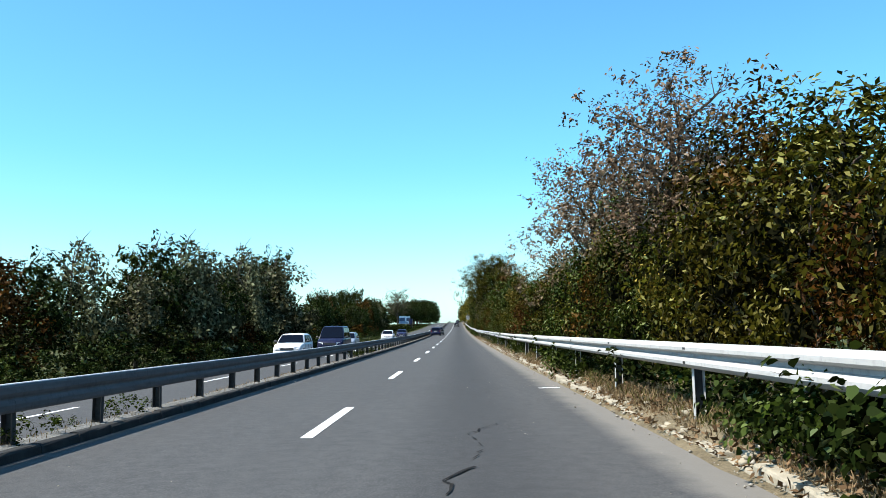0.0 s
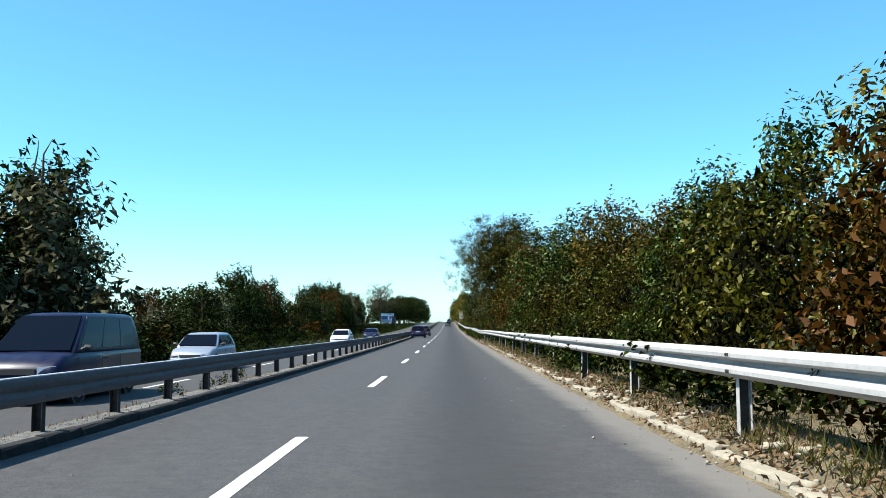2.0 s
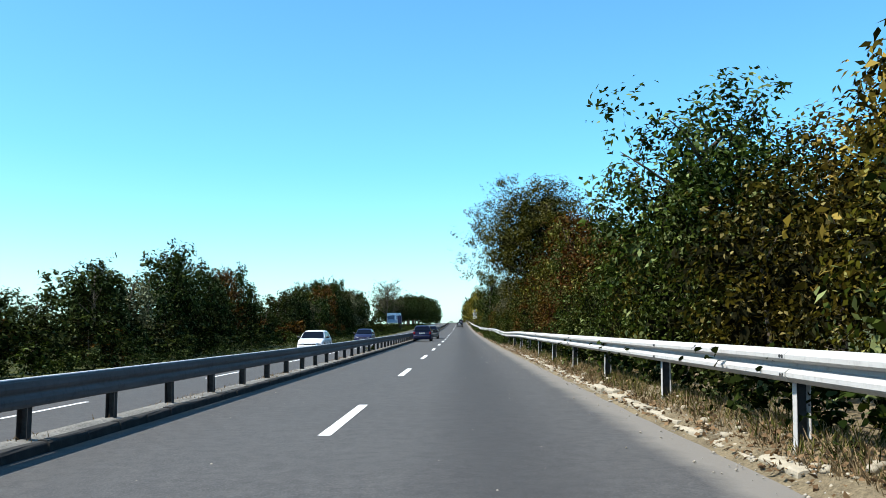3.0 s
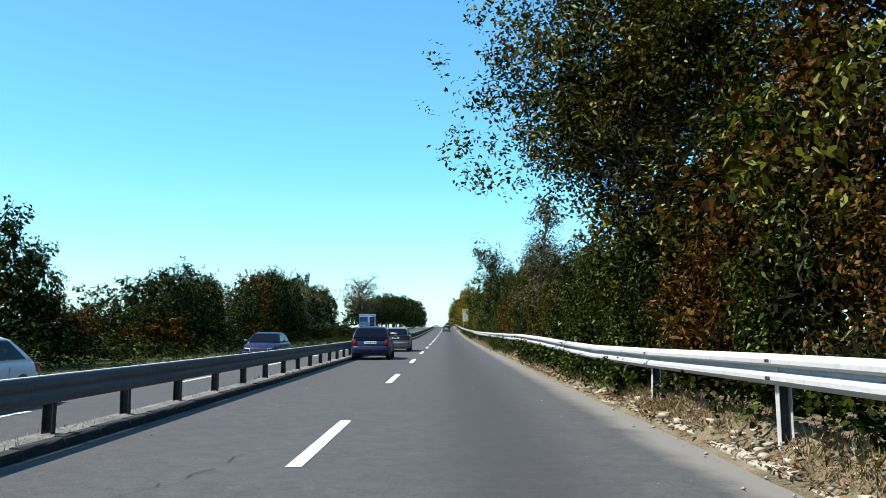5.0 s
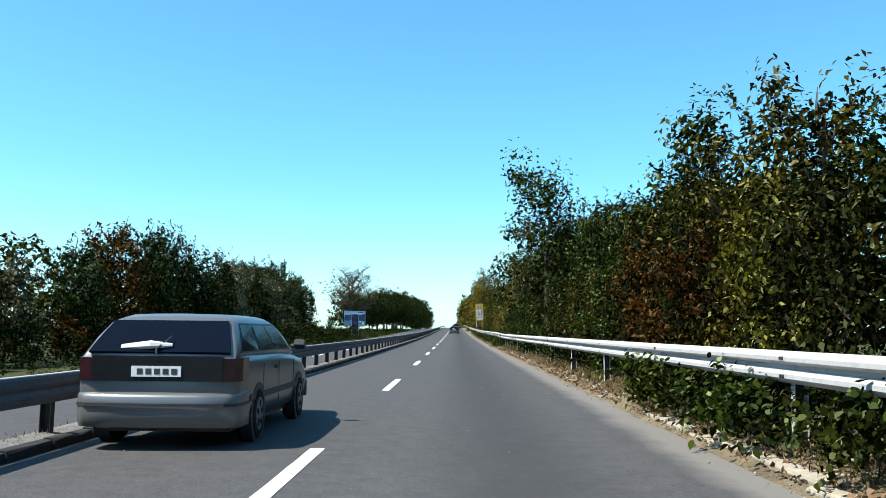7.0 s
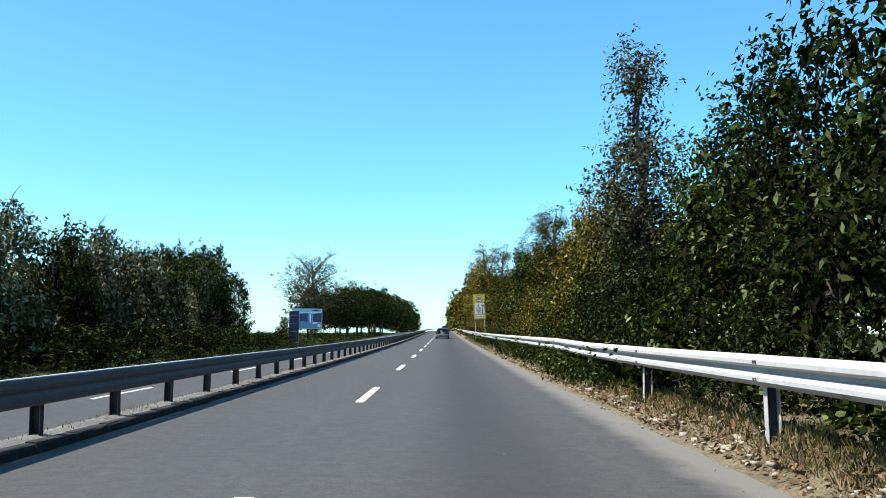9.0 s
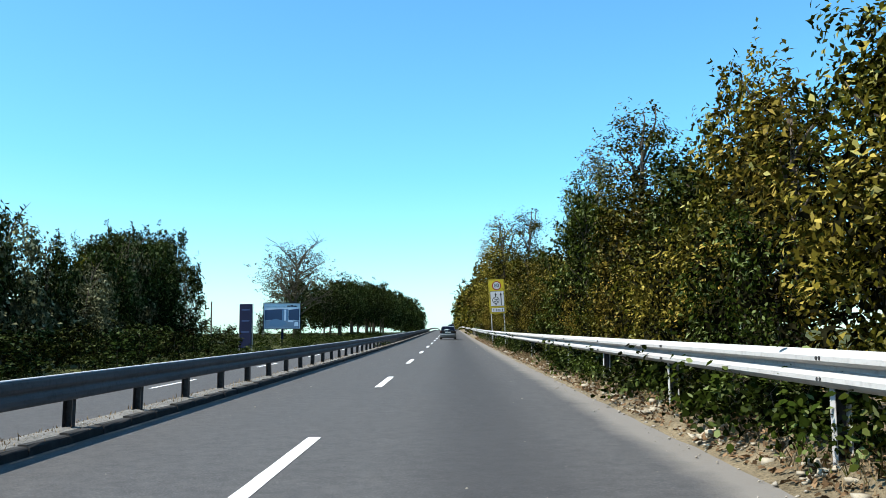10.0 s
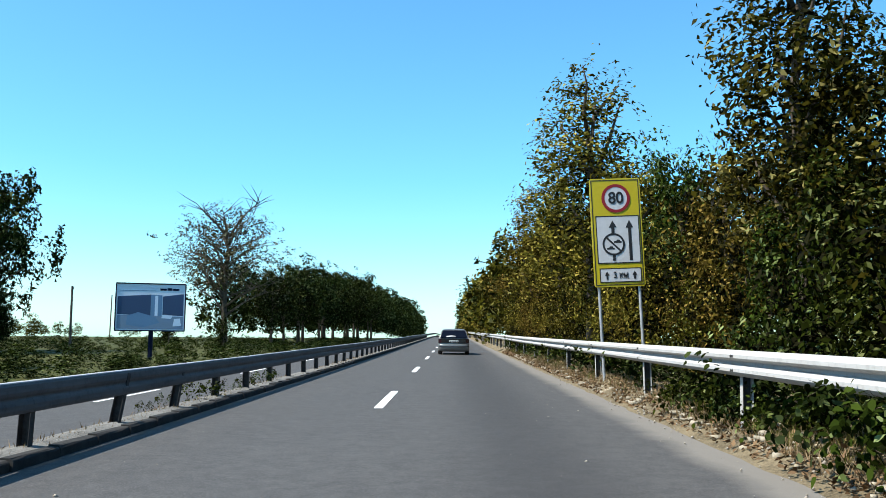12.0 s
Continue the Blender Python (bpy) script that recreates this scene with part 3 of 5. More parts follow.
def grow(key, x, y, height, width=1.0, turn=0.0, dz=0.0, label="", lean=(0, 0), distant=False):
    """Sets a plant of this key at (x, y), scaled to its height in metres; distant ones are joined later into one wood."""
    name, lab, category, group, crown, (wood, model) = PLANTS[key]
    k = height / model
    m = pose(x, y, gz(y) + dz, lean[0], lean[1], turn) @ Matrix.Diagonal((k * width, k * width, k, 1))
    if distant:
        DISTANT.append((crown, m))
        return None
    ob = new(name)
    ob.matrix_basis = m
    tagged(ob, label or lab, category, group)
    if wood is not None:
        piece("trunk", wood, ob)
    piece("crown", crown, ob)
    return ob


def make_plants():
    hues = {"green": GREEN, "olive": OLIVE, "deep": SHADE_GREEN, "gold": GOLD, "rust": RUST, "silver": SILVER}
    words = {"green": "dark green", "deep": "deep green", "olive": "olive green", "gold": "yellowing", "rust": "russet autumn", "silver": "silvery green"}
    i = 0
    for hue, mat in hues.items():
        for var in range(2):
            i += 1
            lb = lobed(3.2, -0.1, 1.45, 7, i, 0.3)
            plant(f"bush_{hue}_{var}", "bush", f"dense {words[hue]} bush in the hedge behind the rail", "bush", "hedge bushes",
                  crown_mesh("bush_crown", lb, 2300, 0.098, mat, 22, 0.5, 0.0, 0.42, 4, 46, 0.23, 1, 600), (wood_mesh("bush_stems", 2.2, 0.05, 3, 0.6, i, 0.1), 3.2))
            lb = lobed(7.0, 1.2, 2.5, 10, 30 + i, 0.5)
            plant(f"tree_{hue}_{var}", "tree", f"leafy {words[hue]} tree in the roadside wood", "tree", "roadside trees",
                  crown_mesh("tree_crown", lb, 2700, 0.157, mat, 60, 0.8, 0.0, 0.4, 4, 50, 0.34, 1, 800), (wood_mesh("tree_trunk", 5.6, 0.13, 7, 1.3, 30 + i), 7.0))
        lb = lobed(7.0, 0.6, 2.6, 10, 230 + i, 0.45)
        plant(f"wood_{hue}", "tree", "tree of the distant wood", "tree", "", crown_mesh("wood_crown", lb, 850, 0.36, mat, 20, 0.9, 0.0, 0.35, clump=30, loose=0.42, core=260), (None, 7.0))
        lb = lobed(3.2, -0.1, 1.6, 7, 260 + i, 0.3)
        plant(f"low_{hue}", "bush", f"low {words[hue]} bush beside the oncoming road", "bush", "bushes beyond the road",
              crown_mesh("low_crown", lb, 900, 0.24, mat, 20, 0.6, 0.0, 0.4, clump=30, loose=0.26, core=400), (wood_mesh("bush_stems", 2.4, 0.05, 3, 1.0, i, 0.1), 3.2))
        plant(f"scrub_{hue}", "bush", "bush of the distant scrub", "bush", "", crown_mesh("scrub_crown", lb, 300, 0.26, mat, 8, 0.5, 0.0, 0.4), (None, 3.2))
    for hue in ("silver", "gold", "green", "olive"):
        i += 1
        lb = lobed(10.0, 2.0, 1.9, 13, 60 + i, 0.72)
        plant(f"tall_{hue}", "tree", f"tall slender {words[hue]} tree above the hedge", "tree", "roadside trees",
              crown_mesh("tall_crown", lb, 6400, 0.125, hues[hue], 110, 0.8, 0.0, 0.4, 4, 60, 0.32, 0, 500), (wood_mesh("tall_trunk", 8.4, 0.14, 12, 1.1, 60 + i, 0.2), 10.0))
    lb = lobed(11.0, 3.2, 4.3, 16, 81, 0.35)
    plant("airy_rust", "tree", "tall thin-leaved russet tree with bare branches showing", "tree", "roadside trees",
          crown_mesh("airy_crown", lb, 13000, 0.16, FADED, 200, 0.9, 0.0, 0.6, 4, 12, 0.22), (wood_mesh("airy_trunk", 9.2, 0.2, 14, 3.2, 81, 0.3, 7), 11.0))
    plant("airy_faded", "tree", "thin-leaved faded brown tree with bare branches showing", "tree", "roadside trees",
          crown_mesh("airy_crown", lb, 10000, 0.16, FADED, 180, 0.9, 0.0, 0.6, 4, 14, 0.22), (wood_mesh("airy_trunk", 9.2, 0.18, 14, 3.2, 88, 0.3, 7), 11.0))
    lb = lobed(12.0, 5.1, 6.9, 20, 83, 0.45) + [(1.2, -3.0, 3.8, 1.9, 2.4, 2.3), (1.8, 0.8, 3.8, 2.1, 2.4, 2.4), (2.6, -5.0, 3.4, 1.6, 1.8, 2.0)]
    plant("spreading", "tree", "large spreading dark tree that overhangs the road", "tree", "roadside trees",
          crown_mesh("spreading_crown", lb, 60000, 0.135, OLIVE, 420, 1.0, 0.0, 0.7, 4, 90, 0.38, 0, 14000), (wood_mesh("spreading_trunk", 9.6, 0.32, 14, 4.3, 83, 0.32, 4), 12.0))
    lb = lobed(8.0, 1.0, 3.9, 14, 85, 0.35)
    plant("big_leaf", "tree", "broad tree with large glossy green leaves", "tree", "roadside trees",
          crown_mesh("big_leaf_crown", lb, 9000, 0.18, GREEN, 90, 0.6, 0.0, 0.35, 4, 26, 0.36, 0, 1800), (wood_mesh("big_leaf_trunk", 6.8, 0.18, 9, 3.2, 85), 8.0))
    lb = lobed(10.5, 4.0, 4.5, 20, 87, 0.4)
    plant("bare", "tree", "thinly leaved pale tree with its branches showing", "tree", "field trees",
          crown_mesh("bare_crown", lb, 5200, 0.17, SILVER, 150, 0.7, 0.0, 0.7, clump=10, loose=0.34), (wood_mesh("bare_trunk", 9.0, 0.22, 24, 3.6, 87, 0.27, 12), 10.5))
    for var in range(3):
        i += 1
        lb = lobed(7.5, 0.2, 3.1, 12, 100 + i, 0.45)
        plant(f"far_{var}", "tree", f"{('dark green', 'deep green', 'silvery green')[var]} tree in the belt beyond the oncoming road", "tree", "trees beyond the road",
              crown_mesh("far_crown", lb, 2500, 0.28, (SHADE_GREEN, SHADE_GREEN, SILVER)[var], 70, 1.0, 0.0, 0.35, 3, 40, 0.42, -1, 900), (wood_mesh("far_trunk", 6.2, 0.14, 6, 2.2, 100 + i), 7.5))
    lb = lobed(7.5, 0.3, 3.0, 12, 141, 0.45)
    plant("far_rust", "tree", "russet tree in the belt beyond the oncoming road", "tree", "trees beyond the road",
          crown_mesh("far_crown", lb, 2500, 0.28, RUST, 70, 1.0, 0.0, 0.35, 3, 40, 0.42, -1, 900), (wood_mesh("far_trunk", 6.2, 0.14, 6, 2.2, 141), 7.5))
    for var in range(2):
        lb = lobed(10.0, 3.0, 4.4, 12, 150 + var, 0.3)
        plant(f"row_{var}", "tree", "dark round-headed tree in a long roadside row", "tree", "distant row of trees",
              crown_mesh("row_crown", lb, 3400, 0.34, SHADE_GREEN, 70, 0.7, 0.0, 0.35, clump=44, loose=0.6, core=2200), (wood_mesh("row_trunk", 8.5, 0.22, 7, 3.2, 150 + var, 0.32), 10.0))
    for hue in ("green", "deep"):
        i += 1
        lb = [(0, 0, 0.25, 0.55, 0.6, 0.32), (0.2, 0.3, 0.4, 0.4, 0.4, 0.3), (-0.15, -0.3, 0.35, 0.4, 0.4, 0.32)]
        plant(f"weed_{hue}", "shrub", f"low leafy {words[hue]} shrub spilling under the rail", "shrub", "verge shrubs",
              crown_mesh("shrub_crown", lb, 340, 0.074, hues[hue], 9, 0.3, 0.0, 0.8, 6, 10, 0.1), (wood_mesh("shrub_stems", 0.6, 0.012, 6, 0.4, i, 0.05), 0.8))
    plant("median_weed", "weed", "small green weed at the foot of the median rail", "weed", "median weeds",
          crown_mesh("weed_crown", lb, 160, 0.09, GREEN, 6, 0.3, 0.0, 0.8, 6, 8, 0.12), (wood_mesh("weed_stems", 0.6, 0.012, 5, 0.4, 9, 0.05), 0.8))


def join_distant():
    """One object for the woods that nobody could count."""
    mats, vs, fs, ms, k = [], [], [], [], 0
    for me, m in DISTANT:
        v = np.empty(len(me.vertices) * 3, np.float32)
        me.vertices.foreach_get("co", v)
        a = np.array(m)
        vs.append(v.reshape(-1, 3) @ a[:3, :3].T + a[:3, 3])
        n = len(me.vertices) // 3
        fs.append(np.arange(3 * n).reshape(-1, 3) + k)
        for mat in me.materials:
            if mat not in mats:
                mats.append(mat)
        which = np.empty(n, np.int32)
        me.polygons.foreach_get("material_index", which)
        ms.append(np.array([mats.index(mat) for mat in me.materials], np.int32)[which])
        k += 3 * n
    me = leaf_mesh("distant_wood", np.vstack(vs), np.vstack(fs), mats[0])
    for mat in mats[1:]:
        me.materials.append(mat)
    me.polygons.foreach_set("material_index", np.concatenate(ms))
    tagged(new("distant_wood", me), "distant green and russet woods behind the roadside trees", "woods", kind="stuff")


make_plants()

RIGHT_TOP = [(-30, 5), (15, 4.8), (22, 5.9), (30, 6.0), (38, 5.6), (46, 4.8), (50, 5.0), (55, 5.4), (60, 5.3), (66, 4.9), (70, 5.0), (74, 5.2), (78, 4.8), (82, 5.2), (88, 5.4), (96, 5.8),
             (104, 5.6), (112, 5.7), (125, 6.2), (135, 6.4), (146, 6.6), (150, 5.6), (156, 5.0), (160, 4.8), (165, 5.0), (171, 5.6), (177, 6.1), (182, 5.7), (188, 5.9), (200, 7.2), (212, 7.3), (222, 6.3), (232, 6.4),
             (245, 6.2), (256, 6.8), (264, 6.6), (270, 4.9), (275, 5.2), (280, 6.0), (285, 6.2), (292, 5.6), (300, 7.5), (320, 8.8), (400, 9.5), (900, 10.5)]
LEFT_TOP = [(-30, 3.2), (30, 3.2), (40, 5.0), (50, 6.6), (58, 8.0), (64, 7.0), (72, 8.0), (84, 9.2), (92, 8.2), (99, 2.4), (104, 3.8), (114, 4.4), (129, 7.0), (138, 7.4), (148, 6.2), (157, 7.6),
            (166, 2.6), (174, 4.2), (184, 6.8), (200, 7.2), (216, 8.2), (228, 8.2), (246, 8.6), (262, 8.6), (272, 8.8), (279, 6.8), (286, 7.0), (294, 8.8), (302, 9.8), (310, 9.0), (316, 7.0), (326, 9.0), (334, 7.0), (346, 5.0)]


def top_at(table, y):
    return float(np.interp(y, [a for a, _ in table], [b for _, b in table]))


def hue_right(y, r):
    # deep also stands for shade in the darkest stretches of the hedge
    zones = [(38, "olive olive green rust gold"), (60, "rust olive rust olive green"), (78, "olive green olive gold"), (86, "gold olive green"), (106, "green green olive"), (134, "rust olive rust green"), (151, "green deep deep"),
             (160, "rust olive green green"), (188, "green deep green deep olive"), (228, "deep deep green deep"), (240, "green olive gold green"), (262, "green olive gold olive"), (276, "gold olive gold"), (286, "green green olive"), (335, "gold gold gold olive"), (2000, "gold olive green")]
    for end, names in zones:
        if y < end:
            return r.choice(names.split())
    return "green"


def plant_right_side():
    r = random.Random(5)
    y = 9.0
    while y < 345:
        h = top_at(RIGHT_TOP, y)
        hue = r.choice(("rust", "deep", "olive", "green")) if 163 < y < 194 else hue_right(y, r)
        back = 0.7 if 283 < y < 291 else 0.0  # cut back round the road sign
        grow(f"bush_{hue}_{r.randrange(2)}", 4.75 + back + r.uniform(-.3, .4), y, min(h * 0.75, r.uniform(2.6, 3.7)), r.uniform(0.85, 1.0), r.uniform(-40, 40), 0.25)
        y += r.uniform(1.7, 2.3)
    y = 11.5
    while y < 350:
        h = top_at(RIGHT_TOP, y) * r.uniform(0.9, 1.06)
        grow(f"tree_{hue_right(y, r)}_{r.randrange(2)}", 6.3 + r.uniform(-.5, .6), y, h, r.uniform(0.8, 1.0) * (6.5 / h) ** 0.5, r.uniform(-40, 40), 0.2)
        y += r.uniform(2.4, 3.4)
    y = 4.0
    while y < 352:
        h = top_at(RIGHT_TOP, y) * r.uniform(0.95, 1.2)
        grow(f"wood_{hue_right(y, r)}", 9.8 + r.uniform(-.8, 1.2), y, h, r.uniform(0.95, 1.15), r.uniform(0, 360), 0.2, distant=True)
        y += r.uniform(3.2, 4.6)
    y = 352.0
    while y < 900:
        h = top_at(RIGHT_TOP, y) * r.uniform(0.85, 1.1)
        grow(r.choice(("wood_gold", "wood_green", "wood_olive", "wood_gold")), 5.5 + r.uniform(-.7, .7), y, h * 1.12, r.uniform(1.0, 1.25), r.uniform(0, 360), 0.2, distant=True)
        y += r.uniform(4, 6) if y < 520 else r.uniform(8, 11)
    # single trees that rise out of the wood
    for key, x, y, h, w, turn in (("airy_rust", 5.6, 39.5, 8.4, 1.05, 29), ("airy_faded", 5.5, 26, 7.5, 1.05, -39), ("tree_olive_0", 6.6, 31, 6.6, 0.85, -38), ("tree_rust_1", 6.8, 60.5, 5.8, 0.8, -30), ("tree_gold_1", 6.4, 83.5, 5.4, 1.0, -8), ("tree_gold_0", 5.9, 81.5, 6.1, 1.0, 35),
                            ("big_leaf", 5.8, 93, 6.7, 1.1, -26), ("tree_rust_1", 6.6, 116, 6.9, 0.95, 31), ("tree_olive_1", 6.8, 127, 8.2, 0.9, 19), ("spreading", 5.95, 139.0, 11.7, 1.14, -36), ("tree_rust_0", 7.5, 131, 9.2, 1.1, 5),
                            ("tall_silver", 4.9, 160.5, 8.3, 1.15, 16), ("tree_deep_0", 6.6, 161, 5.2, 1.0, -31), ("tree_deep_1", 6.4, 156.5, 5.9, 0.95, -13), ("tree_deep_0", 5.4, 163, 6.2, 0.8, 23), ("tree_green_0", 6.6, 181.5, 7.6, 1.0, 5), ("tree_green_1", 4.4, 202, 10.0, 1.02, 29), ("tree_deep_1", 5.6, 204.5, 7.4, 1.05, 28), ("tall_green", 6.8, 213, 9.4, 0.9, -8), ("tall_silver", 5.8, 227.5, 10.4, 1.0, -33),
                            ("tree_gold_1", 6.2, 234, 7.6, 0.8, 14), ("tree_gold_0", 7.0, 244.5, 8.0, 0.65, 30), ("tall_olive", 6.4, 254, 9.2, 1.2, 18), ("tall_silver", 7.2, 267, 10.2, 1.15, 3), ("tree_green_0", 5.1, 257.2, 6.9, 0.85, 26), ("tall_green", 5.1, 259, 7.5, 1.1, 31), ("tree_gold_0", 5.8, 279, 6.2, 0.8, -3), ("tree_green_1", 5.9, 293.5, 6.7, 0.75, -9), ("tall_olive", 5.3, 284, 9.8, 1.1, 19),
                            ("tall_gold", 4.6, 301, 11.3, 1.45, -39), ("tall_gold", 4.8, 312, 10.2, 1.4, -26), ("tall_gold", 4.9, 324, 10.5, 1.5, 7)):
        grow(key, x, y, h, w, turn, 0.2)
    # shrubs that spill under and over the rail
    for a, b, gap in ((10.5, 14.5, 0.4), (26, 33, 0.45), (46, 48, 0.9), (71, 75, 1.0), (131, 140, 0.5), (144.3, 149.6, 0.28), (159, 174, 0.5), (219, 226, 0.45), (228, 242, 0.8), (243.5, 252, 0.5), (264, 269, 1.0), (277, 284, 0.8)):
        y = a
        while y < b:
            grow(f"weed_{r.choice(('green', 'green', 'deep'))}", r.uniform(3.1, 3.6), y, r.uniform(0.55, 1.0), r.uniform(0.8, 1.1), r.uniform(0, 360), 0.16)
            y += gap * r.uniform(0.7, 1.3)
    # small weeds at the feet of the median rail
    for a, b, gap in ((8, 21, 1.1), (47, 59, 0.8), (66, 72, 1.6), (118, 121, 1.2), (172, 178, 1.0), (283, 292, 1.2)):
        y = a
        while y < b:
            grow("median_weed", r.uniform(-4.85, -4.6), y, r.uniform(0.16, 0.36), r.uniform(0.8, 1.3), r.uniform(0, 360), 0.1)
            y += gap * r.uniform(0.6, 1.4)
    y = 9.0
    while y < 330:
        grow(f"weed_{r.choice(('green', 'deep', 'deep'))}", r.uniform(3.6, 4.15), y, r.uniform(0.65, 1.1), 1.15, r.uniform(0, 360), 0.22)
        y += r.uniform(1.2, 2.2)


def belt(y):
    """How far left the tree belt stands: it draws away from the road."""
    return float(np.interp(y, [60, 95, 135, 250, 290, 311, 318, 345], [-17.2, -17.6, -21.0, -22.5, -25.5, -26.8, -34.5, -39.0]))


def plant_left_side():
    r = random.Random(9)
    y = -15.0
    while y < 346:
        h = top_at(LEFT_TOP, y) * r.choice((0.8, 0.9, 1.0, 1.04, 1.1, 1.14)) * (1.06 if 40 < y < 235 else 1)
        key = r.choice(("far_0", "far_0", "far_1", "far_0", "far_1", "far_1", "far_rust", "far_2")) if not (44 < y < 95 or 256 < y < 288) else r.choice(("far_2", "far_2", "far_0"))
        grow(key, belt(y) + r.uniform(-1, 1), y, h, r.uniform(0.75, 1.0) * (7 / max(h, 4)) ** 0.5, r.uniform(-40, 40), -0.55)
        y += r.uniform(2.8, 4.4)
    y = -15.0
    while y < 340:
        h = top_at(LEFT_TOP, y) * r.uniform(0.7, 0.95)
        grow(r.choice(("wood_deep", "wood_olive", "wood_deep")), belt(y) - 4 + r.uniform(-1, 1), y, h, 1.15, r.uniform(0, 360), -0.6, distant=True)
        y += r.uniform(4.5, 6.5)
    y = -15.0
    while y < 330:
        grow(f"low_{r.choice(('deep', 'deep', 'green', 'deep', 'rust'))}", belt(y) + 2.2 + r.uniform(-.5, .5), y, r.uniform(1.8, 2.7), 1.3, r.uniform(0, 360), -0.5, "low dark bush beside the oncoming road")
        y += r.uniform(3.4, 5.0)
    y = 236.0
    while y < 284:
        for x in (-15.2, -18.6):
            grow("low_deep", x + r.uniform(-.8, .8), y + r.uniform(-1, 1), r.uniform(1.5, 2.4), 1.3, r.uniform(0, 360), -0.5, "low dark bush beside the oncoming road")
        y += r.uniform(3.0, 4.2)
    for x, y, h, w in ((-16.6, 85.5, 9.7, 1.05), (-18.0, 79, 9.4, 1.0), (-17.0, 60, 8.6, 0.9)):
        grow("far_2", x, y, h, w, r.uniform(0, 360), -0.55)
    for x, y, h in ((-27.0, 300, 10.6), (-27.6, 307.5, 10.4), (-30.5, 303, 10.8), (-39.3, 345, 15.4), (-38.0, 338, 14.4), (-44, 346, 15), (-42.5, 337, 14.8), (-47, 340, 14.5)):
        grow(r.choice(("row_0", "row_1")), x, y, h, 0.75, r.uniform(0, 360), -0.7)
    grow("bare", -23.8, 361, 15.0, 1.2, 40, -0.7)
    for x, y, h in ((-27.5, 355, 4.6), (-21.5, 352, 3.8)):
        grow("far_0", x, y, h, 0.8, r.uniform(0, 360), -0.7, "small dark tree behind the billboard")
    y = 368.0
    while y < 800:
        distant = y > 470
        grow("wood_deep" if distant else f"row_{r.randrange(2)}", -19.5 + r.uniform(-1, 1), y, r.uniform(9.8, 11.6) * (1 + max(0, min(y, 640) - 390) / 480) - (2.5 if y < 376 else 0), r.uniform(0.85, 1.05), r.uniform(0, 360), -0.7, distant=distant)
        grow("wood_deep", -27 + r.uniform(-1, 1), y + 3, r.uniform(9.5, 11) * (1 + max(0, min(y, 640) - 390) / 480), 1.0, r.uniform(0, 360), -0.7, distant=True)
        y += r.uniform(5.5, 7.5) if y < 560 else r.uniform(10, 14)
    y = 2.0
    while y < 286:
        grow(f"scrub_{r.choice(('green', 'deep', 'deep'))}", belt(y) + 3.5 + r.uniform(-.4, .4), y, r.uniform(0.8, 1.6), 1.25, r.uniform(0, 360), -0.48, distant=True)
        y += r.uniform(1.6, 3.0)
    # added row of dark scrub; covers sunlit grass and stands for shade there
    y = 2.0
    while y < 288:
        grow("scrub_deep", -13.3 + r.uniform(-.4, .2), y, r.uniform(0.45, 0.95), 1.6, r.uniform(0, 360), -0.48, distant=True)
        y += r.uniform(1.3, 2.4)
    for k in range(640):
        x, y = -13.2 - 60 * r.random() ** 1.7, 284 + 130 * r.random()
        grow(f"scrub_{r.choice(('green', 'deep', 'deep'))}", x, y, r.uniform(0.5, 1.1), 2.2, r.uniform(0, 360), -0.6, distant=True)
    for k in range(70):
        x, y = -80 - 90 * r.random(), 330 + 260 * r.random()
        grow(r.choice(("wood_green", "wood_olive")), x, y, r.uniform(3.0, 5.5), 1.5, r.uniform(0, 360), -0.9, distant=True)


plant_right_side()
plant_left_side()
join_distant()


def blades(name, mat, label, count, place, length, seed):
    """Dry grass as many bent blades: one object."""
    r = np.random.default_rng(seed)
    base = np.array([place(r) for _ in range(count)])
    a = r.uniform(0, 2 * math.pi, count)
    L = length * r.uniform(0.5, 1.4, count)
    d = np.stack([np.cos(a) * 0.6, np.sin(a) * 0.6, np.full(count, 0.8)], 1) + r.normal(size=(count, 3)) * 0.25
    side = np.stack([-np.sin(a), np.cos(a), np.zeros(count)], 1) * 0.008
    tip = base + d * L[:, None]
    v = np.stack([base - side, base + side, tip], 1).reshape(-1, 3)
    ob = new(name, leaf_mesh(name, v, np.arange(3 * count).reshape(-1, 3), mat))
    return tagged(ob, label, "grass", kind="stuff")


def patchy(r, k, spread):
    """A place along the road where tufts stand close, with bare stretches between."""
    while True:
        y = 6 + 320 * r.random()
        if noise.noise((y * 0.21, k, 0.5)) + 0.5 * noise.noise((y * 0.9, k, 4.5)) > r.uniform(-0.45, 0.5):
            return round(y / spread) * spread + r.normal() * 0.05


def verge_place(r):
    y = patchy(r, 1.5, 0.23)
    x = 2.95 + abs(r.normal()) * 0.4
    return x, y, gz(y) + 0.05 + min(0.26, max(0, (x - 2.9) * 0.6))


def green_place(r):
    y = patchy(r, 7.5, 0.31)
    x = 3.05 + abs(r.normal()) * 0.4
    return x, y, gz(y) + 0.06 + min(0.26, max(0, (x - 2.9) * 0.6))


def median_place(r):
    y = patchy(r, 3.5, 0.4)
    return -4.66 + r.normal() * 0.1, y, gz(y) + 0.1


blades("dry_grass", STRAW, "dry straw-coloured grass on the verge", 80000, verge_place, 0.13, 4)
blades("green_grass", GRASS, "green weeds among the dry grass of the verge", 45000, green_place, 0.15, 6)
blades("median_grass", STRAW, "thin pale dry grass tufts on the median strip", 14000, median_place, 0.065, 5)


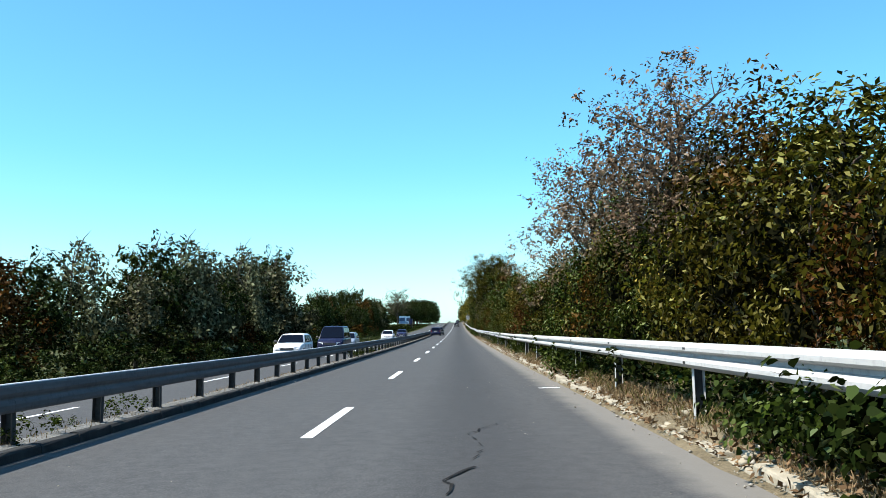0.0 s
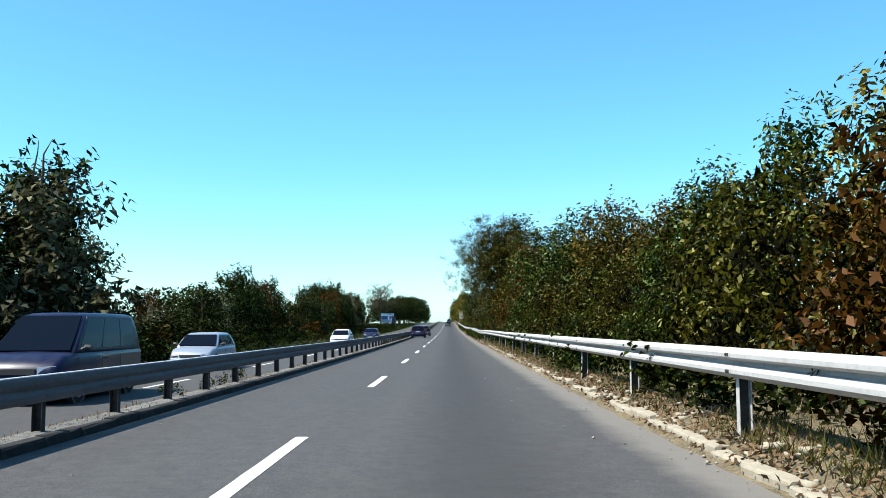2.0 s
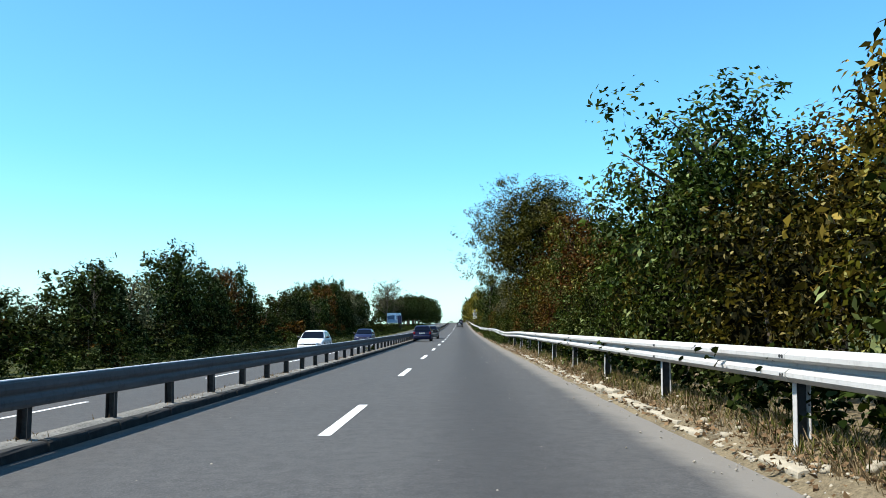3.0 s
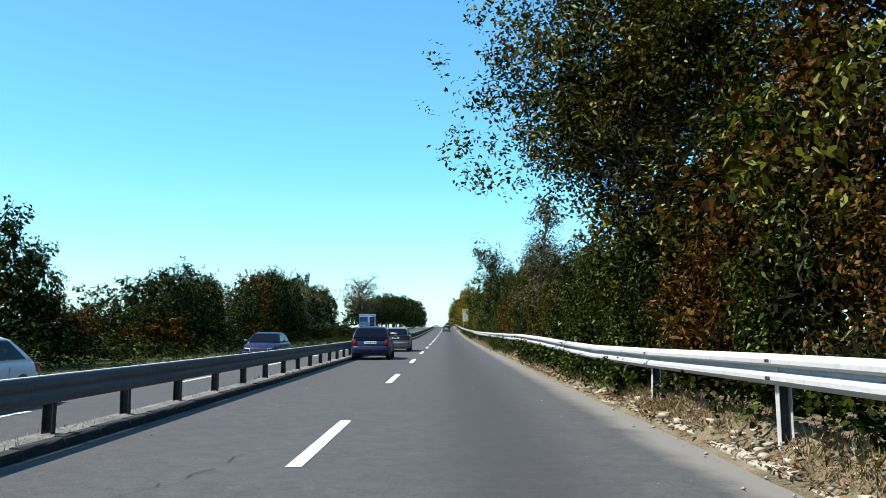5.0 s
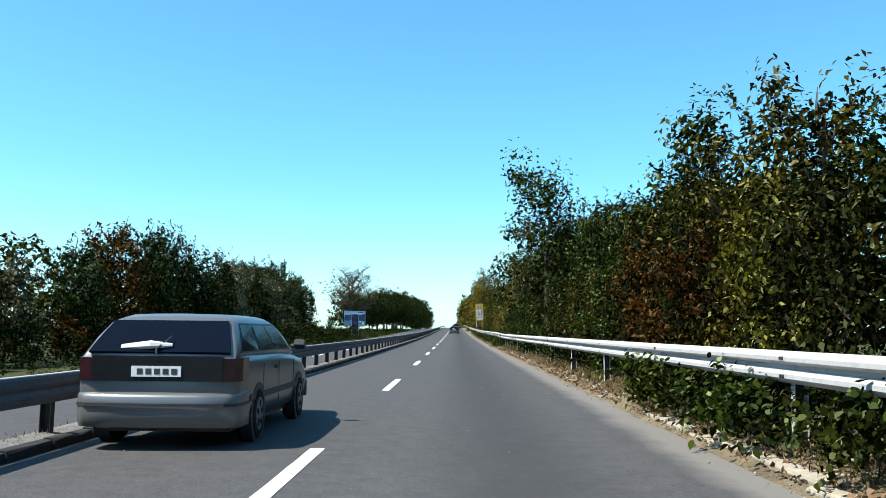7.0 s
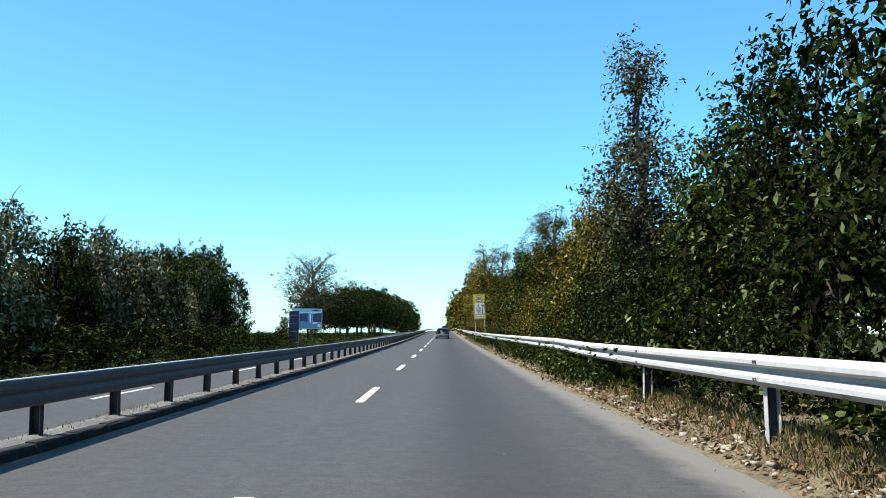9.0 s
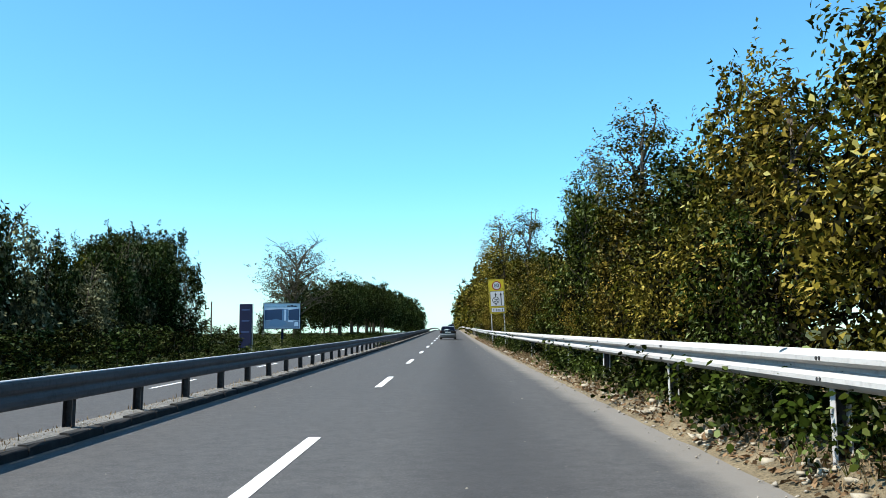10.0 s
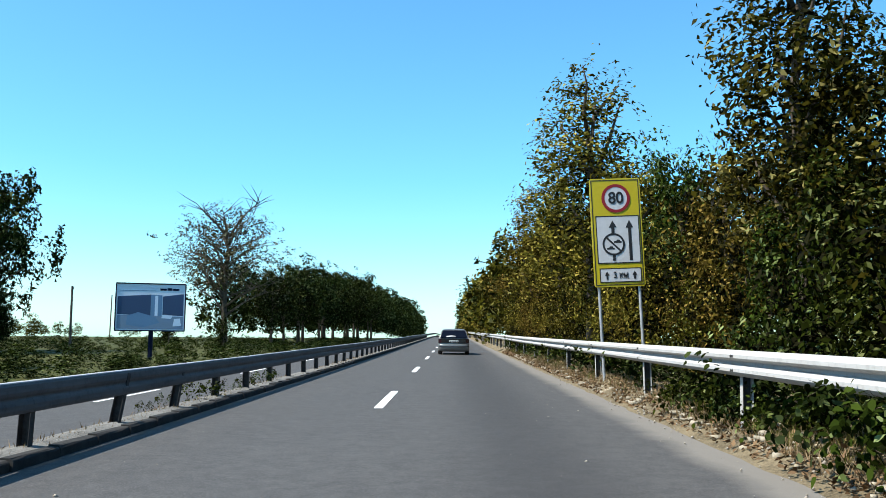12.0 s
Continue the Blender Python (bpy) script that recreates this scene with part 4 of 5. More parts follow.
def gravel():
    """Small pale stones and crumbs of concrete along the road's edge and on the verge."""
    r = np.random.default_rng(31)
    n = 5000
    y = 7 + 310 * r.random(n)
    x = np.where(r.random(n) < 0.75, 2.75 + r.normal(size=n) * 0.22, 2.7 - 6.8 * r.random(n))
    z = np.array([gz(q) for q in y]) + 0.018 + np.clip((x - 2.72) * 0.45, 0, 0.3)
    s = 0.006 + 0.013 * r.random(n) ** 3
    s[x > 2.6] *= 1.7
    octa = np.array([(1, 0, 0), (0, 1, 0), (-1, 0, 0), (0, -1, 0), (0, 0, 0.8), (0, 0, -0.6)], float)
    v = octa[None] * s[:, None, None] * r.uniform(0.6, 1.5, (n, 6, 1)) + np.stack([x, y, z], 1)[:, None]
    f = np.array([(0, 1, 4), (1, 2, 4), (2, 3, 4), (3, 0, 4), (1, 0, 5), (2, 1, 5), (3, 2, 5), (0, 3, 5)])
    f = (f[None] + 6 * np.arange(n)[:, None, None]).reshape(-1, 3)
    tagged(new("gravel", leaf_mesh("gravel", v.reshape(-1, 3), f, PEBBLE)), "small pale stones scattered along the road's edge", "gravel", kind="stuff")


gravel()


def rubble():
    """Broken lumps of the old kerb and larger stones that lie along the verge."""
    r = np.random.default_rng(77)
    n = 2600
    y = 7 + 310 * r.random(n)
    y += 0.6 * np.sin(y * 2.1)
    x = 2.86 + np.abs(r.normal(size=n)) * 0.2
    z = np.array([gz(q) for q in y]) + 0.05 + np.clip((x - 2.85) * 0.6, 0, 0.25)
    s = 0.02 + 0.045 * r.random(n) ** 3
    block = np.array([(sx, sy, sz) for sz in (-0.6, 0.5) for sy in (-1, 1) for sx in (-1, 1)], float)
    v = block[None] * s[:, None, None] * r.uniform(0.55, 1.25, (n, 8, 3))
    a = r.uniform(0, 6.28, n)
    ca, sa = np.cos(a)[:, None], np.sin(a)[:, None]
    v = np.stack([v[..., 0] * ca - v[..., 1] * sa, v[..., 0] * sa + v[..., 1] * ca, v[..., 2]], -1) + np.stack([x, y, z], 1)[:, None]
    f = np.array([(0, 2, 3, 1), (4, 5, 7, 6), (0, 1, 5, 4), (2, 6, 7, 3), (0, 4, 6, 2), (1, 3, 7, 5)])
    f = (f[None] + 8 * np.arange(n)[:, None, None]).reshape(-1, 4)
    tagged(new("rubble", leaf_mesh("rubble", v.reshape(-1, 3), f, CONCRETE)), "pale crumbled lumps of kerb lying along the verge", "rubble", kind="stuff")


rubble()


def leaf_litter():
    r = np.random.default_rng(8)
    n = 42000
    y = 6 + 320 * r.random(n)
    x = 2.78 + np.abs(r.normal(size=n)) * 0.5
    z = np.array([gz(q) for q in y]) + 0.06 + np.clip((x - 2.85) * 0.6, 0, 0.27)
    global rng
    keep, rng = rng, r
    v, f = leaf_cloud(np.stack([x, y, z], 1), np.tile((0.0, 0.0, 1.0), (n, 1)), 0.075, 0.05, 0.7, 4)
    rng = keep
    tagged(new("leaf_litter", leaf_mesh("leaf_litter", v, f, LITTER)), "fallen brown leaves along the kerb", "leaves", kind="stuff")


leaf_litter()



# ---- signs and boards ----
def flat(name, colour, rough=0.45):
    return plain(name, colour, rough, 0, 0.06, 8.0, 90)


YELLOW, WHITE, BLACK, RED = flat("sign_yellow", (0.46, 0.36, 0.008)), flat("sign_white", (0.5, 0.5, 0.5)), flat("sign_black", (0.015, 0.015, 0.016)), flat("sign_red", (0.22, 0.008, 0.012))
BOARD_BLUE, NAVY = flat("board_blue", (0.02, 0.04, 0.1), 0.85), flat("board_navy", (0.005, 0.009, 0.028), 0.9)
GREY_STEEL = plain("grey_steel", (0.35, 0.35, 0.35), 0.5, 0.4)
OLD_WOOD = plain("weathered_pole", (0.09, 0.075, 0.06), 0.95, 0, 0.35, 4, 50)


def plate(x0, x1, z0, z1, y0, y1, corner=0.03):
    """An upright plate with rounded corners that faces -y, from y0 (front) to y1 (back)."""
    pts = []
    for cx, cz, a0 in ((x1 - corner, z1 - corner, 0), (x0 + corner, z1 - corner, 90), (x0 + corner, z0 + corner, 180), (x1 - corner, z0 + corner, 270)):
        pts += [(cx + corner * math.cos(radians(a0 + a)), cz + corner * math.sin(radians(a0 + a))) for a in (0, 45, 90)]
    k = len(pts)
    v = [(x, y0, z) for x, z in pts] + [(x, y1, z) for x, z in pts]
    f = [tuple(range(k - 1, -1, -1)), tuple(range(k, 2 * k))] + [(i, (i + 1) % k, k + (i + 1) % k, k + i) for i in range(k)]
    return Shape().add(v, f)


def disc(cx, cz, r, y0, y1, inner=0.0, sides=32):
    s = Shape()
    ring = [(math.cos(2 * math.pi * i / sides), math.sin(2 * math.pi * i / sides)) for i in range(sides)]
    out = [(cx + r * a, y, cz + r * b) for y in (y0, y1) for a, b in ring]
    if not inner:
        return s.add(out, [tuple(range(sides - 1, -1, -1)), tuple(range(sides, 2 * sides))] + [(i, (i + 1) % sides, sides + (i + 1) % sides, sides + i) for i in range(sides)])
    out += [(cx + inner * a, y, cz + inner * b) for y in (y0, y1) for a, b in ring]
    n = sides
    f = []
    for i in range(n):
        j = (i + 1) % n
        f += [(i, 2 * n + i, 2 * n + j, j), (i, j, n + j, n + i), (2 * n + i, 3 * n + i, 3 * n + j, 2 * n + j), (n + i, n + j, 3 * n + j, 3 * n + i)]
    return s.add(out, f)


def poly(points, y0, y1):
    k = len(points)
    v = [(x, y0, z) for x, z in points] + [(x, y1, z) for x, z in points]
    return Shape().add(v, [tuple(range(k)), tuple(range(2 * k - 1, k - 1, -1))] + [(i, k + i, k + (i + 1) % k, (i + 1) % k) for i in range(k)])


def arrow(cx, z0, z1, half, head, y0, y1, shaft):
    return poly([(cx - shaft, z0), (cx - shaft, z1 - head), (cx - half, z1 - head), (cx, z1), (cx + half, z1 - head), (cx + shaft, z1 - head), (cx + shaft, z0)], y0, y1)


def lettering(name, text, size, cx, cz, y, mat, parent, stretch=1.0):
    cu = bpy.data.curves.new(name, "FONT")
    cu.body, cu.size, cu.extrude, cu.offset = text, size, 0.002, size * 0.018
    cu.align_x, cu.align_y = "CENTER", "CENTER"
    tmp = new(name, cu)
    bpy.context.view_layer.update()
    me = bpy.data.meshes.new_from_object(tmp.evaluated_get(bpy.context.evaluated_depsgraph_get()))
    bpy.data.objects.remove(tmp)
    me.materials.clear()
    me.materials.append(mat)
    return piece(name, me, parent, pose(cx, y, cz, 90) @ Matrix.Diagonal((stretch, 1, 1, 1)))


def build_traffic_sign():
    y = 290.2
    sign = holder("traffic_sign", pose(3.62, y, gz(y) + 0.3, 0, -2.6, 3), "tall yellow road sign with a speed limit and an overtaking ban", "road sign")
    w, z0, z1 = 0.59, 2.08, 4.6
    part("sign_panel", plate(-w, w, z0, z1, 0, 0.03, 0.05), YELLOW, sign)
    rim = Shape()
    for a, b, c, d in ((-w + .03, w - .03, z1 - .055, z1 - .035), (-w + .03, w - .03, z0 + .035, z0 + .055), (-w + .03, -w + .05, z0 + .055, z1 - .055), (w - .05, w - .03, z0 + .055, z1 - .055)):
        rim.box(a, b, -0.004, 0, c, d)
    part("border_line", rim, BLACK, sign)
    for x in (-0.48, 0.46):
        s = Shape().tube([(x, 0.06, -0.5), (x, 0.06, z1 - 0.2)], [0.035, 0.035], 10)
        part("sign_post", s, GREY_STEEL, sign, "slim grey steel post")
    cz = 4.13
    limit = part("speed_disc", disc(0.01, cz, 0.3, -0.006, 0), WHITE, sign, "round white speed limit disc")
    part("red_ring", disc(0.01, cz, 0.335, -0.01, -0.002, 0.265), RED, limit)
    lettering("speed_number", "80", 0.38, 0.01, cz, -0.012, BLACK, limit, 0.95)
    board = part("lane_panel", plate(-0.47, 0.5, 2.64, 3.7, -0.006, 0, 0.02), WHITE, sign, "white lane panel with black arrows")
    rim = Shape()
    for a, b, c, d in ((-.49, .52, 3.7, 3.725), (-.49, .52, 2.615, 2.64), (-.49, -.47, 2.64, 3.7), (.5, .52, 2.64, 3.7)):
        rim.box(a, b, -0.008, 0, c, d)
    part("panel_line", rim, BLACK, board)
    part("arrow", arrow(0.29, 2.68, 3.62, 0.09, 0.18, -0.011, -0.006, 0.035), BLACK, board)
    part("arrow", arrow(-0.1, 3.25, 3.62, 0.09, 0.17, -0.011, -0.006, 0.035), BLACK, board)
    part("arrow_foot", Shape().box(-0.135, -0.065, -0.011, -0.006, 2.68, 2.84), BLACK, board)
    ban = part("ban_ring", disc(-0.1, 3.06, 0.26, -0.014, -0.008, 0.215), BLACK, board)
    part("ban_field", disc(-0.1, 3.06, 0.215, -0.011, -0.006), WHITE, ban)
    part("ban_bar", poly([(-0.27, 3.2), (-0.24, 3.23), (0.07, 2.92), (0.04, 2.89)], -0.015, -0.011), BLACK, ban)
    for cx, czz in ((0.0, 3.12), (-0.17, 2.97)):
        part("car_mark", poly([(cx - .09, czz - .03), (cx - .09, czz + .01), (cx - .04, czz + .015), (cx - .02, czz + .045), (cx + .04, czz + .045), (cx + .06, czz + .01), (cx + .09, czz), (cx + .09, czz - .03)], -0.0135, -0.011), BLACK, ban)
    low = part("distance_panel", plate(-0.44, 0.49, 2.2, 2.49, -0.006, 0, 0.02), WHITE, sign, "white distance panel")
    rim = Shape()
    for a, b, c, d in ((-.46, .51, 2.49, 2.51), (-.46, .51, 2.18, 2.2), (-.46, -.44, 2.2, 2.49), (.49, .51, 2.2, 2.49)):
        rim.box(a, b, -0.008, 0, c, d)
    part("panel_line", rim, BLACK, low)
    for x in (-0.29, 0.35):
        part("arrow", arrow(x, 2.25, 2.44, 0.055, 0.1, -0.011, -0.006, 0.022), BLACK, low)
    lettering("distance", "3 км", 0.2, 0.03, 2.345, -0.012, BLACK, low, 0.85)


def build_billboard():
    x, y = -18.8, 324.0
    board = holder("billboard", pose(x, y, gz(y) - 0.1, 0, 0, 16) @ Matrix.Diagonal((0.7, 0.7, 0.7, 1)), "large billboard with a blue picture on a single steel leg", "billboard")
    w, z0, z1 = 2.85, 1.95, 5.95
    part("leg", Shape().tube([(0.1, 0.25, -1.6), (0.1, 0.25, z0 + 1.2)], [0.2, 0.2], 12), NAVY, board, "thick dark steel leg")
    part("backing", Shape().box(-w, w, 0.03, 0.22, z0, z1), GREY_STEEL, board)
    frame_ = Shape()
    for a, b, c, d in ((-w - .08, w + .08, z1, z1 + .1), (-w - .08, w + .08, z0 - .1, z0), (-w - .1, -w, z0, z1), (w, w + .1, z0, z1)):
        frame_.box(a, b, -0.06, 0.24, c, d)
    part("frame", frame_, NAVY, board, "dark steel frame")
    sheet = part("poster", Shape().box(-w, w, -0.005, 0.025, z0, z1), flat("poster_pale", (0.62, 0.7, 0.78)), board, "poster of a blue room")
    deep, mid, pale, grey = flat("poster_deep", (0.02, 0.05, 0.12)), flat("poster_mid", (0.11, 0.22, 0.36)), flat("poster_light", (0.6, 0.72, 0.85)), flat("poster_grey", (0.16, 0.24, 0.34))
    spec = (("poster_field", [(-w + .1, 3.3), (-w + .1, 4.85), (0.0, 5.05), (0.0, 3.2)], deep), ("poster_field", [(1.0, 3.3), (1.0, 4.9), (2.75, 5.15), (2.75, 3.2)], deep),
            ("poster_field", [(0.0, 3.1), (0.0, 5.05), (0.95, 5.0), (0.95, 3.1)], mid), ("poster_field", [(0.35, 3.2), (0.35, 4.95), (0.6, 4.95), (0.6, 3.2)], pale),
            ("poster_field", [(-w + .1, 2.05), (-w + .1, 3.25), (2.75, 3.15), (2.75, 2.05)], grey), ("poster_field", [(-2.0, 2.4), (-1.9, 3.2), (-1.0, 3.5), (0.4, 3.1), (0.8, 2.6), (-0.6, 2.2)], mid),
            ("poster_field", [(0.9, 3.0), (1.1, 3.3), (1.9, 3.25), (1.7, 2.95)], pale), ("poster_field", [(1.9, 2.3), (2.0, 2.95), (2.5, 3.0), (2.6, 2.35)], pale))
    for i, (name, pts, mat) in enumerate(spec):
        part(name, poly(pts, -0.010 - 0.003 * i, -0.005 - 0.003 * i), mat, sheet)
    for i, (a, b) in enumerate(((0.75, 1.3), (1.35, 1.75), (1.8, 2.35))):
        part("writing_bar", Shape().box(a, b, -0.01, -0.005, 5.42, 5.6 + 0.06 * (i % 2)), NAVY, sheet)
    part("writing_bar", Shape().box(-2.6, 0.4, -0.01, -0.005, 5.35, 5.4), grey, sheet)


def build_blue_board():
    x, y = -14.8, 289.0
    b = holder("road_board", pose(x, y, gz(y) - 0.55, 0, 0, -18), "dark blue information board on two grey posts", "road sign")
    part("board_panel", plate(-0.5, 0.5, 0.5, 3.67, 0, 0.05, 0.04), NAVY, b)
    for x in (-0.53, 0.53):
        part("board_post", Shape().tube([(x, 0.09, -0.5), (x, 0.09, 3.68)], [0.04, 0.04], 10), GREY_STEEL, b)
    for z in (1.6, 2.4, 3.2):
        part("writing_bar", Shape().box(-0.32, 0.32, -0.006, 0, z, z + 0.1), BOARD_BLUE, b)


def build_pole(x, y, h):
    p = holder("wooden_pole", pose(x, y, gz(y) - 0.7, 0, random.Random(int(y)).uniform(-1.5, 1.5)), "weathered bare wooden pole in the field", "pole", "field poles")
    part("pole_shaft", Shape().tube([(0, 0, -0.4), (0, 0, h * 0.5), (0.02, 0, h)], [0.11, 0.1, 0.085], 9), OLD_WOOD, p)
    part("insulator", Shape().tube([(0.12, 0, h - 0.25), (0.12, 0, h - 0.05)], [0.03, 0.05], 8), WHITE, p, "small white insulator")


build_traffic_sign()
build_billboard()
build_blue_board()
build_pole(-31.8, 343, 5.5)
build_pole(-57.9, 419, 7.6)


# ---- vehicles ----
def car_paint(name, colour, metal=0.3):
    m, n, l, b = material(name, 0.32, metal)
    v = coords(n, l)
    dust = noise_node(n, l, v, 3.5, 5)
    c = ramp(n, l, dust, [(0.3, colour), (0.75, tuple(x * 0.88 + 0.02 for x in colour))])
    l.new(c, b.inputs["Base Color"])
    b.inputs["Coat Weight"].default_value = 0.06
    b.inputs["Specular IOR Level"].default_value = 0.18
    return m


def glass_material():
    m, n, l, b = material("tinted_glass", 0.08)
    b.inputs["Base Color"].default_value = (0.004, 0.006, 0.012, 1)
    b.inputs["Specular IOR Level"].default_value = 0.05
    return m


GLASS = glass_material()
RUBBER, PLASTIC = plain("tyre_rubber", (0.018, 0.018, 0.018), 0.9), plain("black_trim", (0.025, 0.025, 0.027), 0.55)
ALLOY = plain("wheel_alloy", (0.13, 0.13, 0.13), 0.5, 0.3)
TAIL, DARK_TAIL = flat("tail_lamp_red", (0.16, 0.006, 0.008), 0.2), flat("smoky_lamp_red", (0.022, 0.004, 0.005), 0.25)
BLACK_GLOSS = flat("black_gloss", (0.008, 0.008, 0.009), 0.2)
LAMP = flat("lamp_glass", (0.7, 0.72, 0.74), 0.12)
PLATE = flat("number_plate_white", (0.65, 0.65, 0.62))


def loft(sections):
    k = len(sections[0])
    v = [p for s in sections for p in s]
    f = [(i * k + j, (i + 1) * k + j, (i + 1) * k + (j + 1) % k, i * k + (j + 1) % k) for i in range(len(sections) - 1) for j in range(k)]
    f += [tuple(range(k)), tuple((len(sections) - 1) * k + j for j in range(k - 1, -1, -1))]
    return Shape().add(v, f)


def rounded(ob, offset, segments=2):
    """Rounds the edges of a part and shades it smoothly."""
    bm = bmesh.new()
    bm.from_mesh(ob.data)
    bmesh.ops.bevel(bm, geom=list(bm.edges), offset=offset, offset_type="OFFSET", segments=segments, profile=0.5, affect="EDGES", clamp_overlap=True)
    for face in bm.faces:
        face.smooth = True
    bm.to_mesh(ob.data)
    bm.free()
    return ob


def ring_of(y, w, b, s, crown):
    """A body section: sill, bulging side, shoulder and slightly crowned top."""
    half = [(0, b), (w * 0.8, b), (w * 0.95, b + 0.07), (w, b + 0.24), (w, (b + s) / 2 + 0.08), (w * 0.985, s - 0.1), (w * 0.95, s - 0.02), (w * 0.86, s + crown * 0.4), (0, s + crown)]
    return [(x, y, z) for x, z in half] + [(-x, y, z) for x, z in reversed(half[1:-1])]


def car(label, m, paint, L, W, H, belt, hood, nose, cabin, wheel_y, wheel_r=0.3, trim=True, dark_tail=False, group="passing cars"):
    """A car that stands with its wheels on z = 0, its tail at y = 0 and its nose at y = L.
    belt: height under the windows; hood: height of the bonnet; nose: height of its front edge; cabin: y of the rear window's foot, the roof's rear and front edges and the windscreen's foot."""
    c = holder("car", m, label, "car", group)
    w = W / 2
    a, b, d, e = cabin
    secs = [(0.0, 0.9, 0.36, belt - 0.2, 0.0), (0.06, 0.97, 0.27, belt - 0.1, 0.01), (max(a, 0.16), 0.99, 0.2, belt - 0.01, 0.02), (b, 1.0, 0.19, belt, 0.02), (d, 1.0, 0.19, belt - 0.02, 0.02),
            (e, 0.99, 0.19, hood, 0.03), (e + (L - e) * 0.55, 0.98, 0.19, (hood + nose) / 2 + 0.02, 0.03), (L - 0.14, 0.94, 0.22, nose, 0.02), (L - 0.03, 0.86, 0.3, nose - 0.12, 0.0), (L, 0.76, 0.36, nose - 0.2, 0.0)]
    body = part("body", loft([ring_of(y, w * q, bb, s, cr) for y, q, bb, s, cr in secs]), paint, c, smooth=True)
    # cabin: one curved shell from the tailgate over the roof to the windscreen
    wb, wr, rise = w * 0.94, w * 0.74, H - belt

    def wide(z):
        return wb + (wr - wb) * max(0.0, (z - belt) / rise) ** 1.25

    def arch(y, top):
        h = top - belt
        half = [(wb, belt - 0.06), (wide(belt + 0.3 * h), belt + 0.3 * h), (wide(belt + 0.65 * h), belt + 0.65 * h), (wide(belt + 0.9 * h), belt + 0.9 * h),
                (wide(top) * 0.965, top - 0.015 * h / rise), (wide(top) * 0.84, top + 0.01), (wide(top) * 0.45, top + 0.022), (0, top + 0.026)]
        return [(x, y, z) for x, z in half] + [(-x, y, z) for x, z in reversed(half[:-1])]

    line = [(a, belt - 0.03), (a + (b - a) * 0.45, belt + rise * 0.46), (a + (b - a) * 0.85, belt + rise * 0.87), (b + 0.03, H - 0.035), (b + 0.2, H - 0.008), ((b + d) / 2, H), (d - 0.25, H - 0.012),
            (d + 0.04, H - 0.06), (d + (e - d) * 0.5, belt + rise * 0.47), (e, belt - 0.04)]
    part("roof", loft([arch(y, z) for y, z in line]), paint, c, smooth=True)

    def rear_y(z):
        return a + (b - a) * (z - belt) / rise

    def front_y(z):
        return e - (e - d) * (z - belt) / rise

    def slab(name, outer, inward, mat, label="", parent=None):
        """A thin panel: its outer face and the same face moved inward."""
        k, o = len(outer), Vector(inward)
        vs = [Vector(p) for p in outer] + [Vector(p) + o for p in outer]
        fs = [tuple(range(k)), tuple(range(2 * k - 1, k - 1, -1))] + [(i, k + i, k + (i + 1) % k, (i + 1) % k) for i in range(k)]
        return part(name, Shape().add(vs, fs), mat, parent or c, label)

    zs = [belt + 0.02, belt + rise * 0.3, belt + rise * 0.6, H - 0.075]
    edge = [(wide(z) * 0.93, rear_y(z) - 0.035, z + 0.012) for z in zs]
    slab("rear_window", edge + [(-x, y, z) for x, y, z in reversed(edge)], (0, 0.03, -0.02), GLASS, "dark tinted rear window")
    edge = [(wide(z) * 0.92, front_y(z) + 0.03, z + 0.012) for z in zs]
    slab("windscreen", edge + [(-x, y, z) for x, y, z in reversed(edge)], (0, -0.03, -0.02), GLASS)
    for sx in (1, -1):
        lo, hi = belt + 0.02, H - 0.085
        y0, y1, y2, y3 = rear_y(lo) + 0.24, rear_y(hi) + 0.17, front_y(hi) - 0.14, front_y(lo) - 0.2
        at = lambda u, t, out: (sx * (wide(lo + (hi - lo) * t) + out), (y0 + (y3 - y0) * u) * (1 - t) + (y1 + (y2 - y1) * u) * t, lo + (hi - lo) * t)
        slab("window_surround", [at(u, t, 0.004) for u, t in ((0, 0), (1, 0), (1, 0.5), (1, 1), (0, 1), (0, 0.5))], (-sx * 0.02, 0, 0), PLASTIC)
        for u0, u1 in ((0.02, 0.3), (0.325, 0.63), (0.655, 0.97)):
            slab("side_window", [at(u, t, 0.008) for u, t in ((u0, 0.06), (u1, 0.06), (u1, 0.5), (u1, 0.94), (u0, 0.94), (u0, 0.5))], (-sx * 0.02, 0, 0), GLASS)
        for yy in (a + (e - a) * 0.36, a + (e - a) * 0.64, a + (e - a) * 0.95):
            part("door_gap", Shape().box(sx * w - 0.003, sx * w + 0.003, yy - 0.006, yy + 0.006, 0.36, belt - 0.12), PLASTIC, body)
        part("door_handle", Shape().box(sx * w - 0.01, sx * w + 0.02, a + (e - a) * 0.56, a + (e - a) * 0.56 + 0.16, belt - 0.2, belt - 0.16), PLASTIC, body)
        if trim:
            part("side_trim", Shape().box(sx * w - 0.006, sx * w + 0.012, 0.5, L - 0.6, 0.47, 0.54), PLASTIC, body)
        mir = Shape()
        x0 = sx * (wb + 0.04)
        mir.tube([(x0, e - 0.32, belt + 0.05), (x0 + sx * 0.05, e - 0.32, belt + 0.06), (x0 + sx * 0.08, e - 0.36, belt + 0.08), (x0 + sx * 0.2, e - 0.37, belt + 0.08)], [0.03, 0.03, 0.075, 0.06], 8)
        part("wing_mirror", mir, PLASTIC, c)
